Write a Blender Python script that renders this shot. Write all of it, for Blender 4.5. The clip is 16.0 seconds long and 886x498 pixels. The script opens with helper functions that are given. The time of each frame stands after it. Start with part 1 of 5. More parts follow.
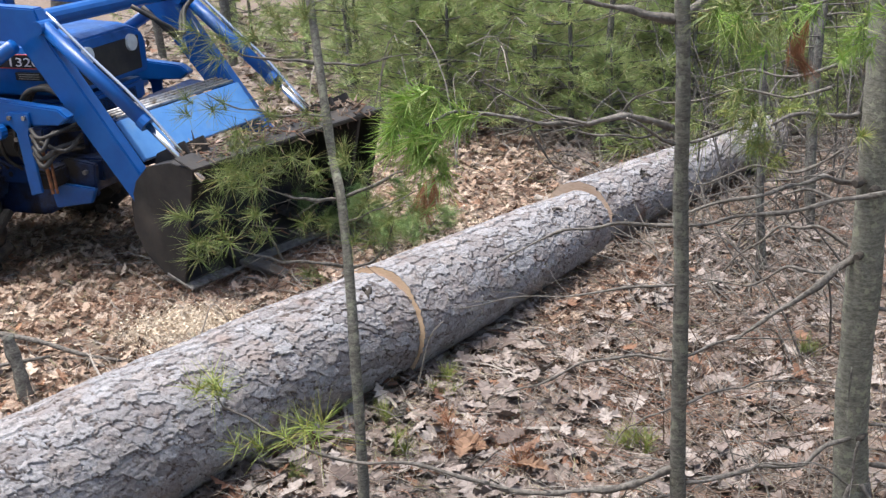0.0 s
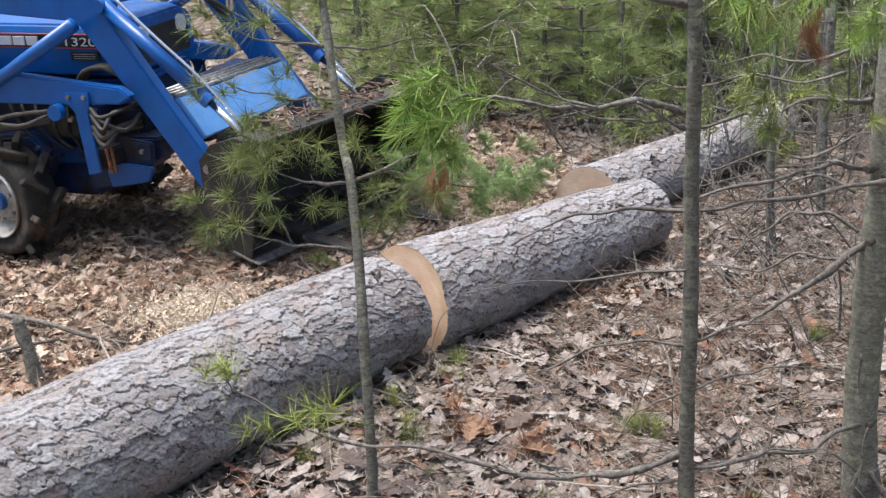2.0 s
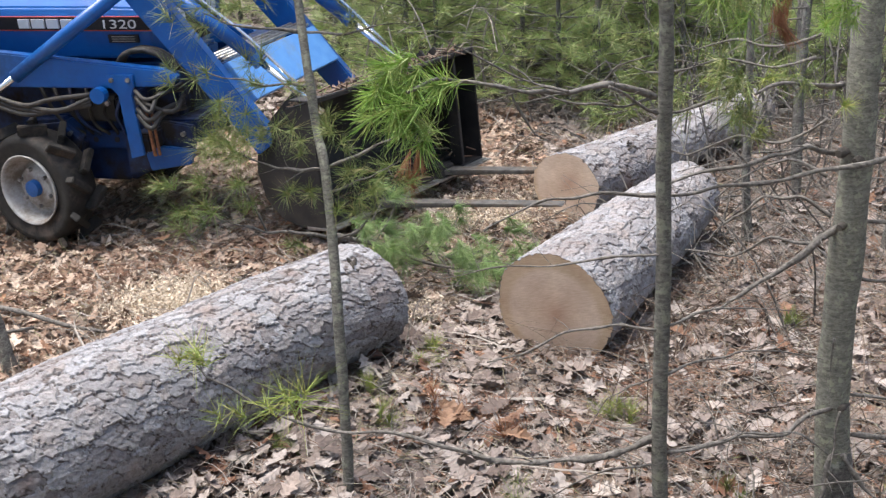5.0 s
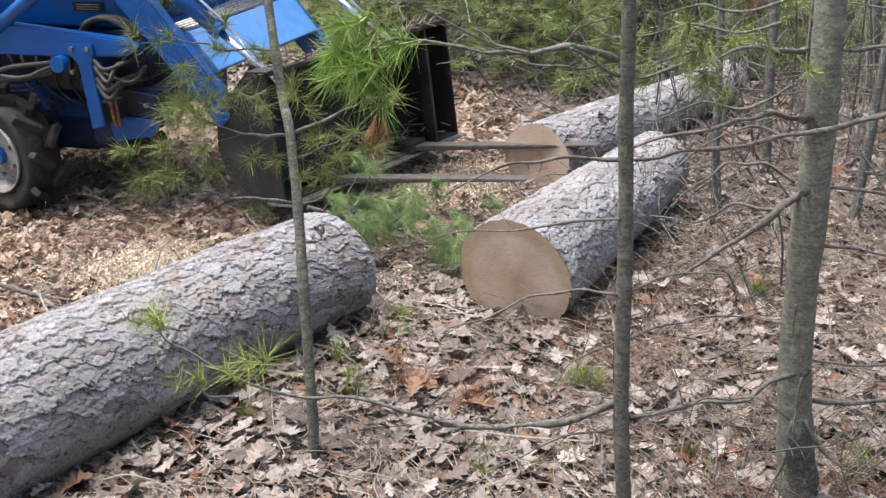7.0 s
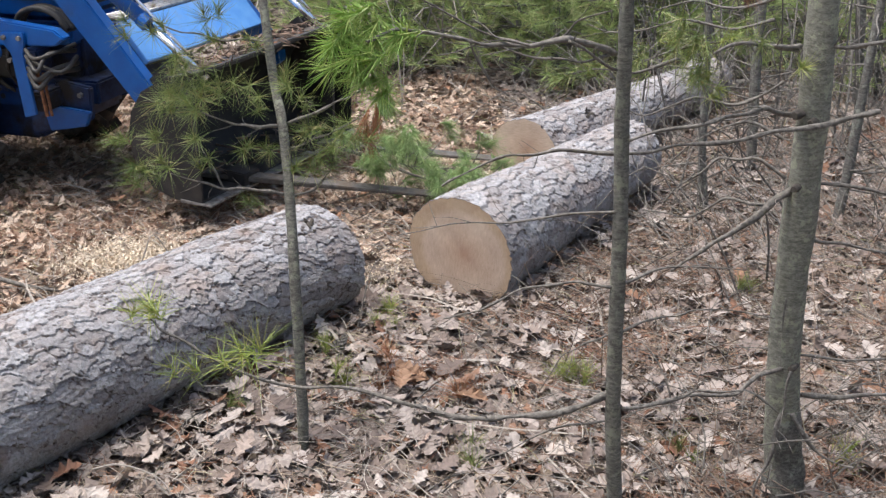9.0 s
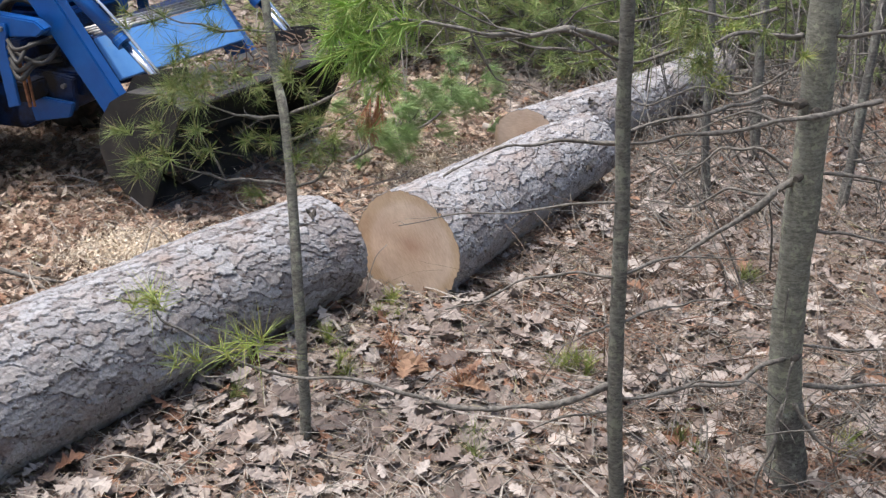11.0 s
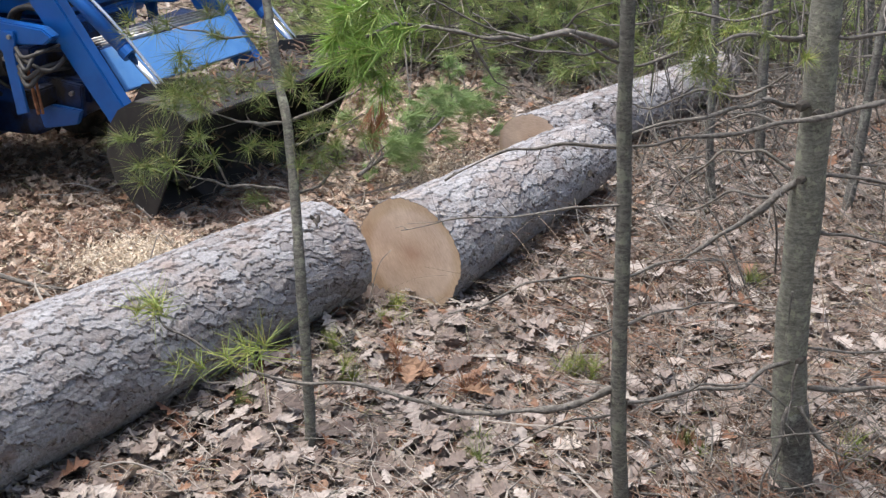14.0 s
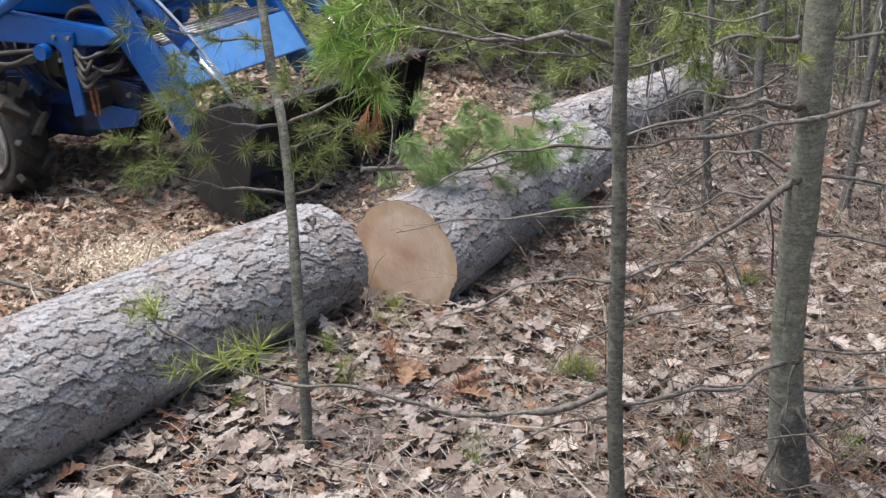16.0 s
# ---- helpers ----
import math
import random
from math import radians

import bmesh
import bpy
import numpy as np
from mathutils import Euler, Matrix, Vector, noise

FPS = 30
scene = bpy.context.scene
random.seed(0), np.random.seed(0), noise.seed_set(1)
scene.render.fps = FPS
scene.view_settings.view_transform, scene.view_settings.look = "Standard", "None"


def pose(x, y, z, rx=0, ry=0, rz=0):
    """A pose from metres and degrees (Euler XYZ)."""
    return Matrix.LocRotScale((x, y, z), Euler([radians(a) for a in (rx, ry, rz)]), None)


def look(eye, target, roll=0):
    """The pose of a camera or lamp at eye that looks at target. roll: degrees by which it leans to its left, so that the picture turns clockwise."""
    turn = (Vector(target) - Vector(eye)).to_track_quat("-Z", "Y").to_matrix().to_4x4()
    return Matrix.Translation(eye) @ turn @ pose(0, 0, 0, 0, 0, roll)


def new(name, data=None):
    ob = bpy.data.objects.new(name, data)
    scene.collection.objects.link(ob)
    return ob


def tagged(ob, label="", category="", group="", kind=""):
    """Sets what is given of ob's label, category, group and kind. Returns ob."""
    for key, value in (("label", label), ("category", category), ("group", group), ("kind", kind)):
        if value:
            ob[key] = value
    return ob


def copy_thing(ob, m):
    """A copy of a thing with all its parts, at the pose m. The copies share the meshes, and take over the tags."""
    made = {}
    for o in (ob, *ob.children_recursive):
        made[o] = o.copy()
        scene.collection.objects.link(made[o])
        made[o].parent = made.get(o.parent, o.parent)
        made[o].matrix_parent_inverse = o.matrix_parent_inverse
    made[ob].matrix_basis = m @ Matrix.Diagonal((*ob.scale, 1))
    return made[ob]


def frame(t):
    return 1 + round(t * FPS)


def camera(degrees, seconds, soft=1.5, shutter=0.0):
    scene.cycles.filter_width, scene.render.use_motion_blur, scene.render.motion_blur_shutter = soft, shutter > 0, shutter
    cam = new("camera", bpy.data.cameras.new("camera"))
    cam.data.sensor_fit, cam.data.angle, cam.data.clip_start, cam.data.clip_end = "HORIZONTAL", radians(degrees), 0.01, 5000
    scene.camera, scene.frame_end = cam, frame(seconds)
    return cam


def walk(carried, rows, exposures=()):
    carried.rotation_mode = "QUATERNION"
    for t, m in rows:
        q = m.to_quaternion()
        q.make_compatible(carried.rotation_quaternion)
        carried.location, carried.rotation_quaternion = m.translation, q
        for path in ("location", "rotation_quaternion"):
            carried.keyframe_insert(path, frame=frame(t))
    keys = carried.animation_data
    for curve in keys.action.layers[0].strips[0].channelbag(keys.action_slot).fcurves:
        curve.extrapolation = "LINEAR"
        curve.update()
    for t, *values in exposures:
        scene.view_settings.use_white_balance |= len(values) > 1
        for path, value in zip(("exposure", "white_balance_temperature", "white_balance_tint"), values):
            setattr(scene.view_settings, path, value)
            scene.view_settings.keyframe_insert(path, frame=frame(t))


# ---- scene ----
cam = camera(41.67, 16.0, soft=1.34, shutter=0.5)
PATH = [
    (0.0, pose(-0.039, 0.005, 2.214, 70.18, 3.74, -2.40)),
    (0.5, pose(-0.038, 0.009, 2.215, 69.99, 3.67, -2.20)),
    (1.0, pose(-0.036, 0.010, 2.210, 69.78, 3.79, -2.11)),
    (1.5, pose(-0.039, 0.007, 2.211, 69.49, 3.76, -2.02)),
    (2.0, pose(-0.042, 0.006, 2.210, 69.50, 3.63, -1.91)),
    (2.5, pose(-0.039, 0.009, 2.209, 69.45, 3.47, -1.83)),
    (3.0, pose(-0.036, 0.013, 2.206, 69.42, 3.49, -1.77)),
    (3.5, pose(-0.037, 0.013, 2.204, 69.14, 3.48, -1.86)),
    (6.0, pose(-0.001, 0.008, 2.187, 68.57, 3.19, -3.72)),
    (6.5, pose(0.009, 0.010, 2.174, 68.00, 2.98, -3.99)),
    (7.0, pose(0.015, 0.011, 2.164, 67.62, 2.91, -3.82)),
    (7.5, pose(0.022, 0.007, 2.157, 67.80, 2.40, -4.34)),
    (8.0, pose(0.006, -0.003, 2.163, 68.16, 2.37, -4.55)),
    (8.5, pose(-0.014, -0.007, 2.165, 67.80, 2.33, -4.47)),
    (9.0, pose(-0.027, -0.003, 2.159, 67.41, 2.03, -4.57)),
    (11.5, pose(-0.017, 0.001, 2.156, 66.95, 2.29, -4.30)),
    (12.0, pose(-0.016, 0.010, 2.151, 66.89, 2.29, -4.10)),
    (12.5, pose(-0.016, 0.011, 2.152, 66.62, 2.19, -4.31)),
    (13.0, pose(-0.015, 0.013, 2.155, 66.77, 2.35, -4.22)),
    (13.5, pose(-0.011, 0.005, 2.152, 67.40, 2.53, -4.12)),
    (14.0, pose(-0.006, -0.003, 2.151, 67.29, 2.68, -4.21)),
    (14.5, pose(-0.002, 0.000, 2.154, 67.30, 2.82, -4.45)),
    (15.0, pose(-0.003, -0.000, 2.152, 67.15, 2.69, -4.46)),
    (15.5, pose(-0.003, 0.001, 2.147, 67.53, 2.72, -4.27)),
    (16.0, pose(0.000, 0.000, 2.150, 67.37, 2.80, -4.38)),
]
walk(cam, PATH, exposures=[(0, 1.34), (3.0, 1.24), (3.6, 1.28), (6, 1.41), (8.3, 1.41), (9.2, 1.25), (16, 1.23)])

# ---- world, sun, exposure ----
world = bpy.data.worlds.new("sky")
scene.world = world
world.use_nodes = True
wn = world.node_tree
sky = wn.nodes.new("ShaderNodeTexSky")
sky.sky_type, sky.sun_disc = "NISHITA", False
sky.sun_elevation, sky.sun_rotation = radians(75), radians(-73)
sky.air_density, sky.dust_density = 1.0, 4.0
wn.links.new(sky.outputs[0], wn.nodes["Background"].inputs[0])
wn.nodes["Background"].inputs[1].default_value = 0.12
sun_data = bpy.data.lights.new("sun", "SUN")
sun_data.energy, sun_data.angle, sun_data.color = 2.4, radians(38), (1.0, 0.955, 0.885)
sun = new("sun", sun_data)
sun.matrix_world = look((-3.3, 6.0, 13), (0, 5, 0))


# ---- materials ----
def mat(name):
    m = bpy.data.materials.new(name)
    m.use_nodes = True
    nt = m.node_tree
    return m, nt, nt.nodes["Principled BSDF"]


def node(nt, kind, **inputs):
    n = nt.nodes.new(kind)
    for key, value in inputs.items():
        n.inputs[key.replace("_", " ")].default_value = value
    return n


def ramp(nt, fac, stops):
    r = nt.nodes.new("ShaderNodeValToRGB")
    while len(r.color_ramp.elements) < len(stops):
        r.color_ramp.elements.new(0.5)
    for e, (p, c) in zip(r.color_ramp.elements, stops):
        e.position, e.color = p, (*c, 1)
    nt.links.new(fac, r.inputs[0])
    return r.outputs[0]


def coords(nt, scale=(1, 1, 1)):
    tc = nt.nodes.new("ShaderNodeTexCoord")
    mp = nt.nodes.new("ShaderNodeMapping")
    mp.inputs["Scale"].default_value = scale
    nt.links.new(tc.outputs["Object"], mp.inputs[0])
    return mp.outputs[0]


def noise_tex(nt, vec, scale, detail=4.0, rough=0.6):
    n = node(nt, "ShaderNodeTexNoise", Scale=scale, Detail=detail, Roughness=rough)
    nt.links.new(vec, n.inputs["Vector"])
    return n.outputs["Fac"]


def mixc(nt, fac, a, b, mode="MIX"):
    x = nt.nodes.new("ShaderNodeMix")
    x.data_type, x.blend_type = "RGBA", mode
    for value, slot in ((fac, 0), (a, 6), (b, 7)):
        if hasattr(value, "is_linked"):
            nt.links.new(value, x.inputs[slot])
        elif slot == 0:
            x.inputs[0].default_value = value
        else:
            x.inputs[slot].default_value = (*value, 1)
    return x.outputs[2]


def bump(nt, bsdf, height, strength=0.5, distance=0.01):
    b = node(nt, "ShaderNodeBump", Strength=strength, Distance=distance)
    nt.links.new(height, b.inputs["Height"])
    nt.links.new(b.outputs[0], bsdf.inputs["Normal"])


def plain(name, dark, light, rough=0.6, scale=30, metal=0.0, relief=0.2, stretch=(1, 1, 1), dirt=None, dirt_at=0.62):
    """A surface between two tones, with grain, relief and a coarser layer of dirt."""
    m, nt, bs = mat(name)
    v = coords(nt, stretch)
    f = noise_tex(nt, v, scale)
    col = ramp(nt, f, [(0.3, dark), (0.7, light)])
    if dirt:
        g = noise_tex(nt, v, scale * 0.22, 6, 0.7)
        k = ramp(nt, g, [(dirt_at - 0.1, (0, 0, 0)), (dirt_at + 0.08, (1, 1, 1))])
        col = mixc(nt, k, col, dirt)
        nt.links.new(ramp(nt, g, [(dirt_at - 0.1, (rough,) * 3), (dirt_at + 0.08, (0.9,) * 3)]), bs.inputs["Roughness"])
    else:
        bs.inputs["Roughness"].default_value = rough
    nt.links.new(col, bs.inputs["Base Color"])
    bs.inputs["Metallic"].default_value = metal
    bump(nt, bs, f, relief, 0.01)
    return m


def island(name, stops, rough=0.75, scale=60, through_light=0.0):
    """Each separate piece takes one of the tones, with a fine mottle."""
    m, nt, bs = mat(name)
    geo = nt.nodes.new("ShaderNodeNewGeometry")
    base = ramp(nt, geo.outputs["Random Per Island"], stops)
    f = noise_tex(nt, coords(nt), scale, 3)
    col = mixc(nt, 0.55, base, ramp(nt, f, [(0.3, (0.38, 0.36, 0.35)), (0.7, (1, 1, 1))]), "MULTIPLY")
    nt.links.new(col, bs.inputs["Base Color"])
    bs.inputs["Roughness"].default_value = rough
    if through_light:
        tr = nt.nodes.new("ShaderNodeBsdfTranslucent")
        nt.links.new(col, tr.inputs[0])
        mx = nt.nodes.new("ShaderNodeMixShader")
        mx.inputs[0].default_value = through_light
        nt.links.new(bs.outputs[0], mx.inputs[1])
        nt.links.new(tr.outputs[0], mx.inputs[2])
        nt.links.new(mx.outputs[0], nt.nodes["Material Output"].inputs["Surface"])
    return m


def bark_log():
    """Grey scales: tone by plate, brown in the cracks and where scales have fallen off."""
    m, nt, bs = mat("scaly_pine_bark")
    at = nt.nodes.new("ShaderNodeAttribute")
    at.attribute_name = "plate"
    sep = nt.nodes.new("ShaderNodeSeparateColor")
    nt.links.new(at.outputs["Color"], sep.inputs[0])
    v = coords(nt)
    fine = noise_tex(nt, v, 70, 6, 0.75)
    broad = noise_tex(nt, v, 4.5, 5, 0.65)
    tone = ramp(nt, sep.outputs[0], [(0.0, (0.225, 0.212, 0.218)), (0.30, (0.290, 0.288, 0.304)), (0.75, (0.348, 0.352, 0.374)), (1.0, (0.305, 0.285, 0.283))])
    tone = mixc(nt, 0.7, tone, ramp(nt, fine, [(0.36, (0.42, 0.39, 0.38)), (0.56, (1, 1, 1))]), "MULTIPLY")
    tone = mixc(nt, ramp(nt, broad, [(0.52, (0, 0, 0)), (0.72, (0.6, 0.6, 0.6))]), tone, (0.275, 0.215, 0.190))
    bare = ramp(nt, sep.outputs[2], [(0.70, (0, 0, 0)), (0.86, (0.7, 0.7, 0.7))])
    tone = mixc(nt, bare, tone, (0.19, 0.135, 0.115))
    col = mixc(nt, ramp(nt, sep.outputs[1], [(0.012, (0, 0, 0)), (0.06, (1, 1, 1))]), (0.085, 0.064, 0.056), tone)
    nt.links.new(col, bs.inputs["Base Color"])
    bs.inputs["Roughness"].default_value = 0.85
    bump(nt, bs, noise_tex(nt, coords(nt, (0.6, 1, 1)), 80, 8, 0.8), 0.9, 0.008)
    return m


def sawn_wood():
    m, nt, bs = mat("sawn_end_grain")
    v = coords(nt)
    ln = nt.nodes.new("ShaderNodeVectorMath")
    ln.operation = "LENGTH"
    fl = nt.nodes.new("ShaderNodeMapping")
    fl.inputs["Scale"].default_value = (0, 1, 1)
    fl.inputs["Location"].default_value = (0, 0.015, -0.02)
    nt.links.new(v, fl.inputs[0])
    nt.links.new(fl.outputs[0], ln.inputs[0])
    wob = noise_tex(nt, v, 7, 3)
    ad = nt.nodes.new("ShaderNodeMath")
    ad.operation = "MULTIPLY_ADD"
    ad.inputs[1].default_value = 0.02
    nt.links.new(wob, ad.inputs[0])
    nt.links.new(ln.outputs["Value"], ad.inputs[2])
    sn = nt.nodes.new("ShaderNodeMath")
    sn.operation = "MULTIPLY"
    sn.inputs[1].default_value = 900
    nt.links.new(ad.outputs[0], sn.inputs[0])
    si = nt.nodes.new("ShaderNodeMath")
    si.operation = "SINE"
    nt.links.new(sn.outputs[0], si.inputs[0])
    rings = ramp(nt, si.outputs[0], [(0.0, (0.86, 0.80, 0.74)), (0.8, (1, 1, 1))])
    saw = noise_tex(nt, coords(nt, (1, 14, 90)), 2.0, 3)
    broad = noise_tex(nt, v, 9, 4)
    col = ramp(nt, broad, [(0.3, (0.60, 0.465, 0.37)), (0.7, (0.76, 0.625, 0.51))])
    col = mixc(nt, 0.4, col, rings, "MULTIPLY")
    col = mixc(nt, 0.6, col, ramp(nt, saw, [(0.3, (0.72, 0.66, 0.6)), (0.65, (1, 1, 1))]), "MULTIPLY")
    heart = ramp(nt, ln.outputs["Value"], [(0.0, (0.75, 0.62, 0.55)), (0.10, (0.98, 0.95, 0.92)), (0.19, (1, 1, 1)), (0.22, (0.85, 0.8, 0.7))])
    col = mixc(nt, 1.0, col, heart, "MULTIPLY")
    nt.links.new(col, bs.inputs["Base Color"])
    bs.inputs["Roughness"].default_value = 0.8
    bump(nt, bs, saw, 0.35, 0.004)
    return m


def trunk_bark(name, dark, light, moss):
    m, nt, bs = mat(name)
    v = coords(nt)
    band = noise_tex(nt, coords(nt, (1, 1, 2.4)), 55, 8, 0.8)
    rings = noise_tex(nt, coords(nt, (0.25, 0.25, 3.0)), 26, 4, 0.7)
    col = ramp(nt, band, [(0.40, dark), (0.60, light)])
    col = mixc(nt, 0.35, col, ramp(nt, rings, [(0.38, (0.42, 0.41, 0.40)), (0.56, (1, 1, 1))]), "MULTIPLY")
    blotch = noise_tex(nt, v, 7, 4)
    col = mixc(nt, 0.5, col, ramp(nt, blotch, [(0.35, (0.60, 0.60, 0.58)), (0.65, (1, 1, 1))]), "MULTIPLY")
    lich = noise_tex(nt, v, 30, 6, 0.75)
    col = mixc(nt, ramp(nt, lich, [(0.53, (0, 0, 0)), (0.60, (0.85, 0.85, 0.85))]), col, moss)
    nt.links.new(col, bs.inputs["Base Color"])
    bs.inputs["Roughness"].default_value = 0.85
    bump(nt, bs, band, 0.7, 0.007)
    return m


BARK, WOOD = bark_log(), sawn_wood()
TRUNK = trunk_bark("smooth_grey_bark", (0.120, 0.118, 0.096), (0.275, 0.272, 0.228), (0.290, 0.305, 0.220))
TRUNK_YOUNG = trunk_bark("dark_young_bark", (0.070, 0.066, 0.057), (0.205, 0.200, 0.175), (0.215, 0.225, 0.170))
TRUNK_FAR = trunk_bark("rough_grey_brown_bark", (0.05, 0.046, 0.042), (0.18, 0.172, 0.158), (0.20, 0.21, 0.175))
TWIG = plain("dead_twig", (0.052, 0.047, 0.042), (0.19, 0.175, 0.158), 0.85, 75, relief=0.6)
KNOT = plain("dark_knot", (0.025, 0.021, 0.018), (0.07, 0.06, 0.05), 0.9, 60)
TWIG_PALE = plain("weathered_stick", (0.180, 0.164, 0.148), (0.344, 0.312, 0.279), 0.85, 50)
TWIG_BROWN = island("brown_stems", [(0.0, (0.07, 0.045, 0.033)), (0.5, (0.15, 0.10, 0.072)), (0.85, (0.24, 0.195, 0.155)), (1.0, (0.19, 0.085, 0.05))], 0.85)
NEEDLE = island("green_needles", [(0.0, (0.138, 0.202, 0.055)), (0.45, (0.248, 0.331, 0.101)), (0.8, (0.350, 0.414, 0.147)), (1.0, (0.442, 0.359, 0.166))], 0.45, 20, 0.35)
NEEDLE_LIGHT = island("yellow_green_needles", [(0.0, (0.26, 0.37, 0.08)), (0.6, (0.41, 0.49, 0.13)), (1.0, (0.54, 0.50, 0.20))], 0.45, 20, 0.4)
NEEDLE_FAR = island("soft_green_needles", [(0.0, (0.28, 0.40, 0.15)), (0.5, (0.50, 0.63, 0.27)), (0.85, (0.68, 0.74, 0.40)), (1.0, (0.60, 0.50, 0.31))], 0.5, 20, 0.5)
NEEDLE_FRESH = island("fresh_green_needles", [(0.0, (0.26, 0.46, 0.09)), (0.6, (0.42, 0.60, 0.16)), (1.0, (0.56, 0.62, 0.22))], 0.45, 20, 0.45)
NEEDLE_BOUGH = island("deep_green_needles", [(0.0, (0.17, 0.30, 0.10)), (0.6, (0.31, 0.46, 0.17)), (1.0, (0.44, 0.54, 0.23))], 0.5, 20, 0.35)
NEEDLE_DEAD = island("dead_brown_needles", [(0.0, (0.289, 0.111, 0.051)), (0.6, (0.425, 0.187, 0.093)), (1.0, (0.391, 0.238, 0.136))], 0.7, 20, 0.3)
NEEDLE_OLD = island("old_brown_needles", [(0.0, (0.11, 0.052, 0.033)), (0.6, (0.225, 0.108, 0.064)), (1.0, (0.30, 0.18, 0.12))], 0.8, 20)
LEAF = island("dry_oak_leaves", [(0.0, (0.085, 0.062, 0.050)), (0.22, (0.165, 0.127, 0.108)), (0.55, (0.252, 0.208, 0.182)), (0.88, (0.400, 0.352, 0.320)), (0.94, (0.250, 0.140, 0.088)), (1.0, (0.185, 0.088, 0.053))])
LEAF_PALE = island("bleached_oak_leaf", [(0.0, (0.40, 0.345, 0.305)), (1.0, (0.48, 0.43, 0.39))])
LEAF_LOOSE = island("loose_oak_leaves", [(0.0, (0.11, 0.08, 0.068)), (0.25, (0.20, 0.160, 0.142)), (0.60, (0.305, 0.262, 0.240)), (0.90, (0.385, 0.345, 0.320)), (0.95, (0.225, 0.120, 0.072)), (1.0, (0.16, 0.075, 0.045))])
LEAF_RUST = island("rust_oak_leaf", [(0.0, (0.23, 0.125, 0.078)), (1.0, (0.31, 0.19, 0.115))])
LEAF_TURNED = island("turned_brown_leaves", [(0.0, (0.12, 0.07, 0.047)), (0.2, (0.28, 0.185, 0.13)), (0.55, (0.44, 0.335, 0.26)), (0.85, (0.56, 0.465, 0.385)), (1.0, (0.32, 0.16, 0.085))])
CHIP = island("fresh_sawdust", [(0.0, (0.54, 0.44, 0.33)), (0.6, (0.72, 0.62, 0.49)), (1.0, (0.80, 0.73, 0.62))], 0.9)
STRAW = island("dry_grass", [(0.0, (0.240, 0.185, 0.130)), (0.7, (0.400, 0.335, 0.255)), (1.0, (0.246, 0.271, 0.115))], 0.8)
SOIL = plain("leaf_mould", (0.098, 0.074, 0.058), (0.235, 0.192, 0.158), 0.95, 34, relief=1.0, dirt=(0.172, 0.125, 0.094), dirt_at=0.55)
BLUE = plain("blue_tractor_paint", (0.003, 0.070, 0.285), (0.005, 0.098, 0.365), 0.32, 9, relief=0.05, dirt=(0.018, 0.056, 0.145), dirt_at=0.63)
# scuffed blue made lighter: the sky's reflection is put into the colour
BLUE_WORN_SKYLIT = plain("scuffed_sky_bright_blue_paint", (0.080, 0.250, 0.590), (0.120, 0.310, 0.640), 0.36, 14, relief=0.05, dirt=(0.198, 0.288, 0.414), dirt_at=0.66)
# darker copy of the blue: engine bay shade in the base tones, plus dirt patches
BLUE_SHADED = plain("shade_darkened_blue_paint", (0.004, 0.020, 0.082), (0.008, 0.042, 0.160), 0.45, 12, relief=0.15, dirt=(0.021, 0.017, 0.015), dirt_at=0.52)
BLACK = plain("black_worn_steel", (0.008, 0.008, 0.009), (0.02, 0.0185, 0.018), 0.62, 16, relief=0.2, dirt=(0.055, 0.046, 0.04), dirt_at=0.60)
STEEL = plain("scraped_steel", (0.212, 0.212, 0.221), (0.425, 0.425, 0.425), 0.4, 40, metal=0.8, relief=0.1, dirt=(0.136, 0.102, 0.076), dirt_at=0.6)
TINE = plain("worn_fork_steel", (0.055, 0.054, 0.053), (0.13, 0.125, 0.12), 0.55, 30, metal=0.4, relief=0.15, dirt=(0.10, 0.075, 0.055), dirt_at=0.58)
CHROME = plain("chrome_rod", (0.75, 0.76, 0.78), (0.85, 0.85, 0.86), 0.12, 20, metal=1.0, relief=0.0)
RUBBER = plain("muddy_black_rubber", (0.011, 0.010, 0.009), (0.026, 0.024, 0.022), 0.8, 25, relief=0.3, dirt=(0.098, 0.075, 0.060), dirt_at=0.6)
HOSE = plain("black_hydraulic_hose", (0.012, 0.012, 0.012), (0.032, 0.030, 0.029), 0.55, 60, dirt=(0.075, 0.066, 0.058), dirt_at=0.55)
RIM = plain("dirty_white_rim", (0.34, 0.34, 0.34), (0.50, 0.50, 0.49), 0.5, 22, relief=0.1, dirt=(0.19, 0.16, 0.135), dirt_at=0.52)
WHITE = plain("white_lettering", (0.75, 0.75, 0.75), (0.82, 0.82, 0.82), 0.5, 30, relief=0.0)
RED = plain("red_pinstripe", (0.45, 0.05, 0.04), (0.55, 0.08, 0.06), 0.5, 30, relief=0.0)
RUST = plain("rusty_iron", (0.10, 0.04, 0.02), (0.26, 0.11, 0.05), 0.85, 40, relief=0.4)
LENS = plain("lamp_lens", (0.55, 0.57, 0.58), (0.68, 0.70, 0.70), 0.15, 30, relief=0.0)


# ---- mesh helpers ----
def part(name, bm, material, parent=None, label="", smooth=False):
    me = bpy.data.meshes.new(name)
    bm.normal_update()
    bm.to_mesh(me)
    bm.free()
    me.materials.append(material)
    if smooth:
        me.shade_smooth()
    ob = new(name, me)
    ob.parent = parent
    if label:
        ob["label"] = label
    return ob


def mesh_of(name, verts, faces, material, parent=None, smooth=False):
    me = bpy.data.meshes.new(name)
    me.from_pydata(verts, [], faces)
    me.materials.append(material)
    if smooth:
        me.shade_smooth()
    ob = new(name, me)
    ob.parent = parent
    return ob


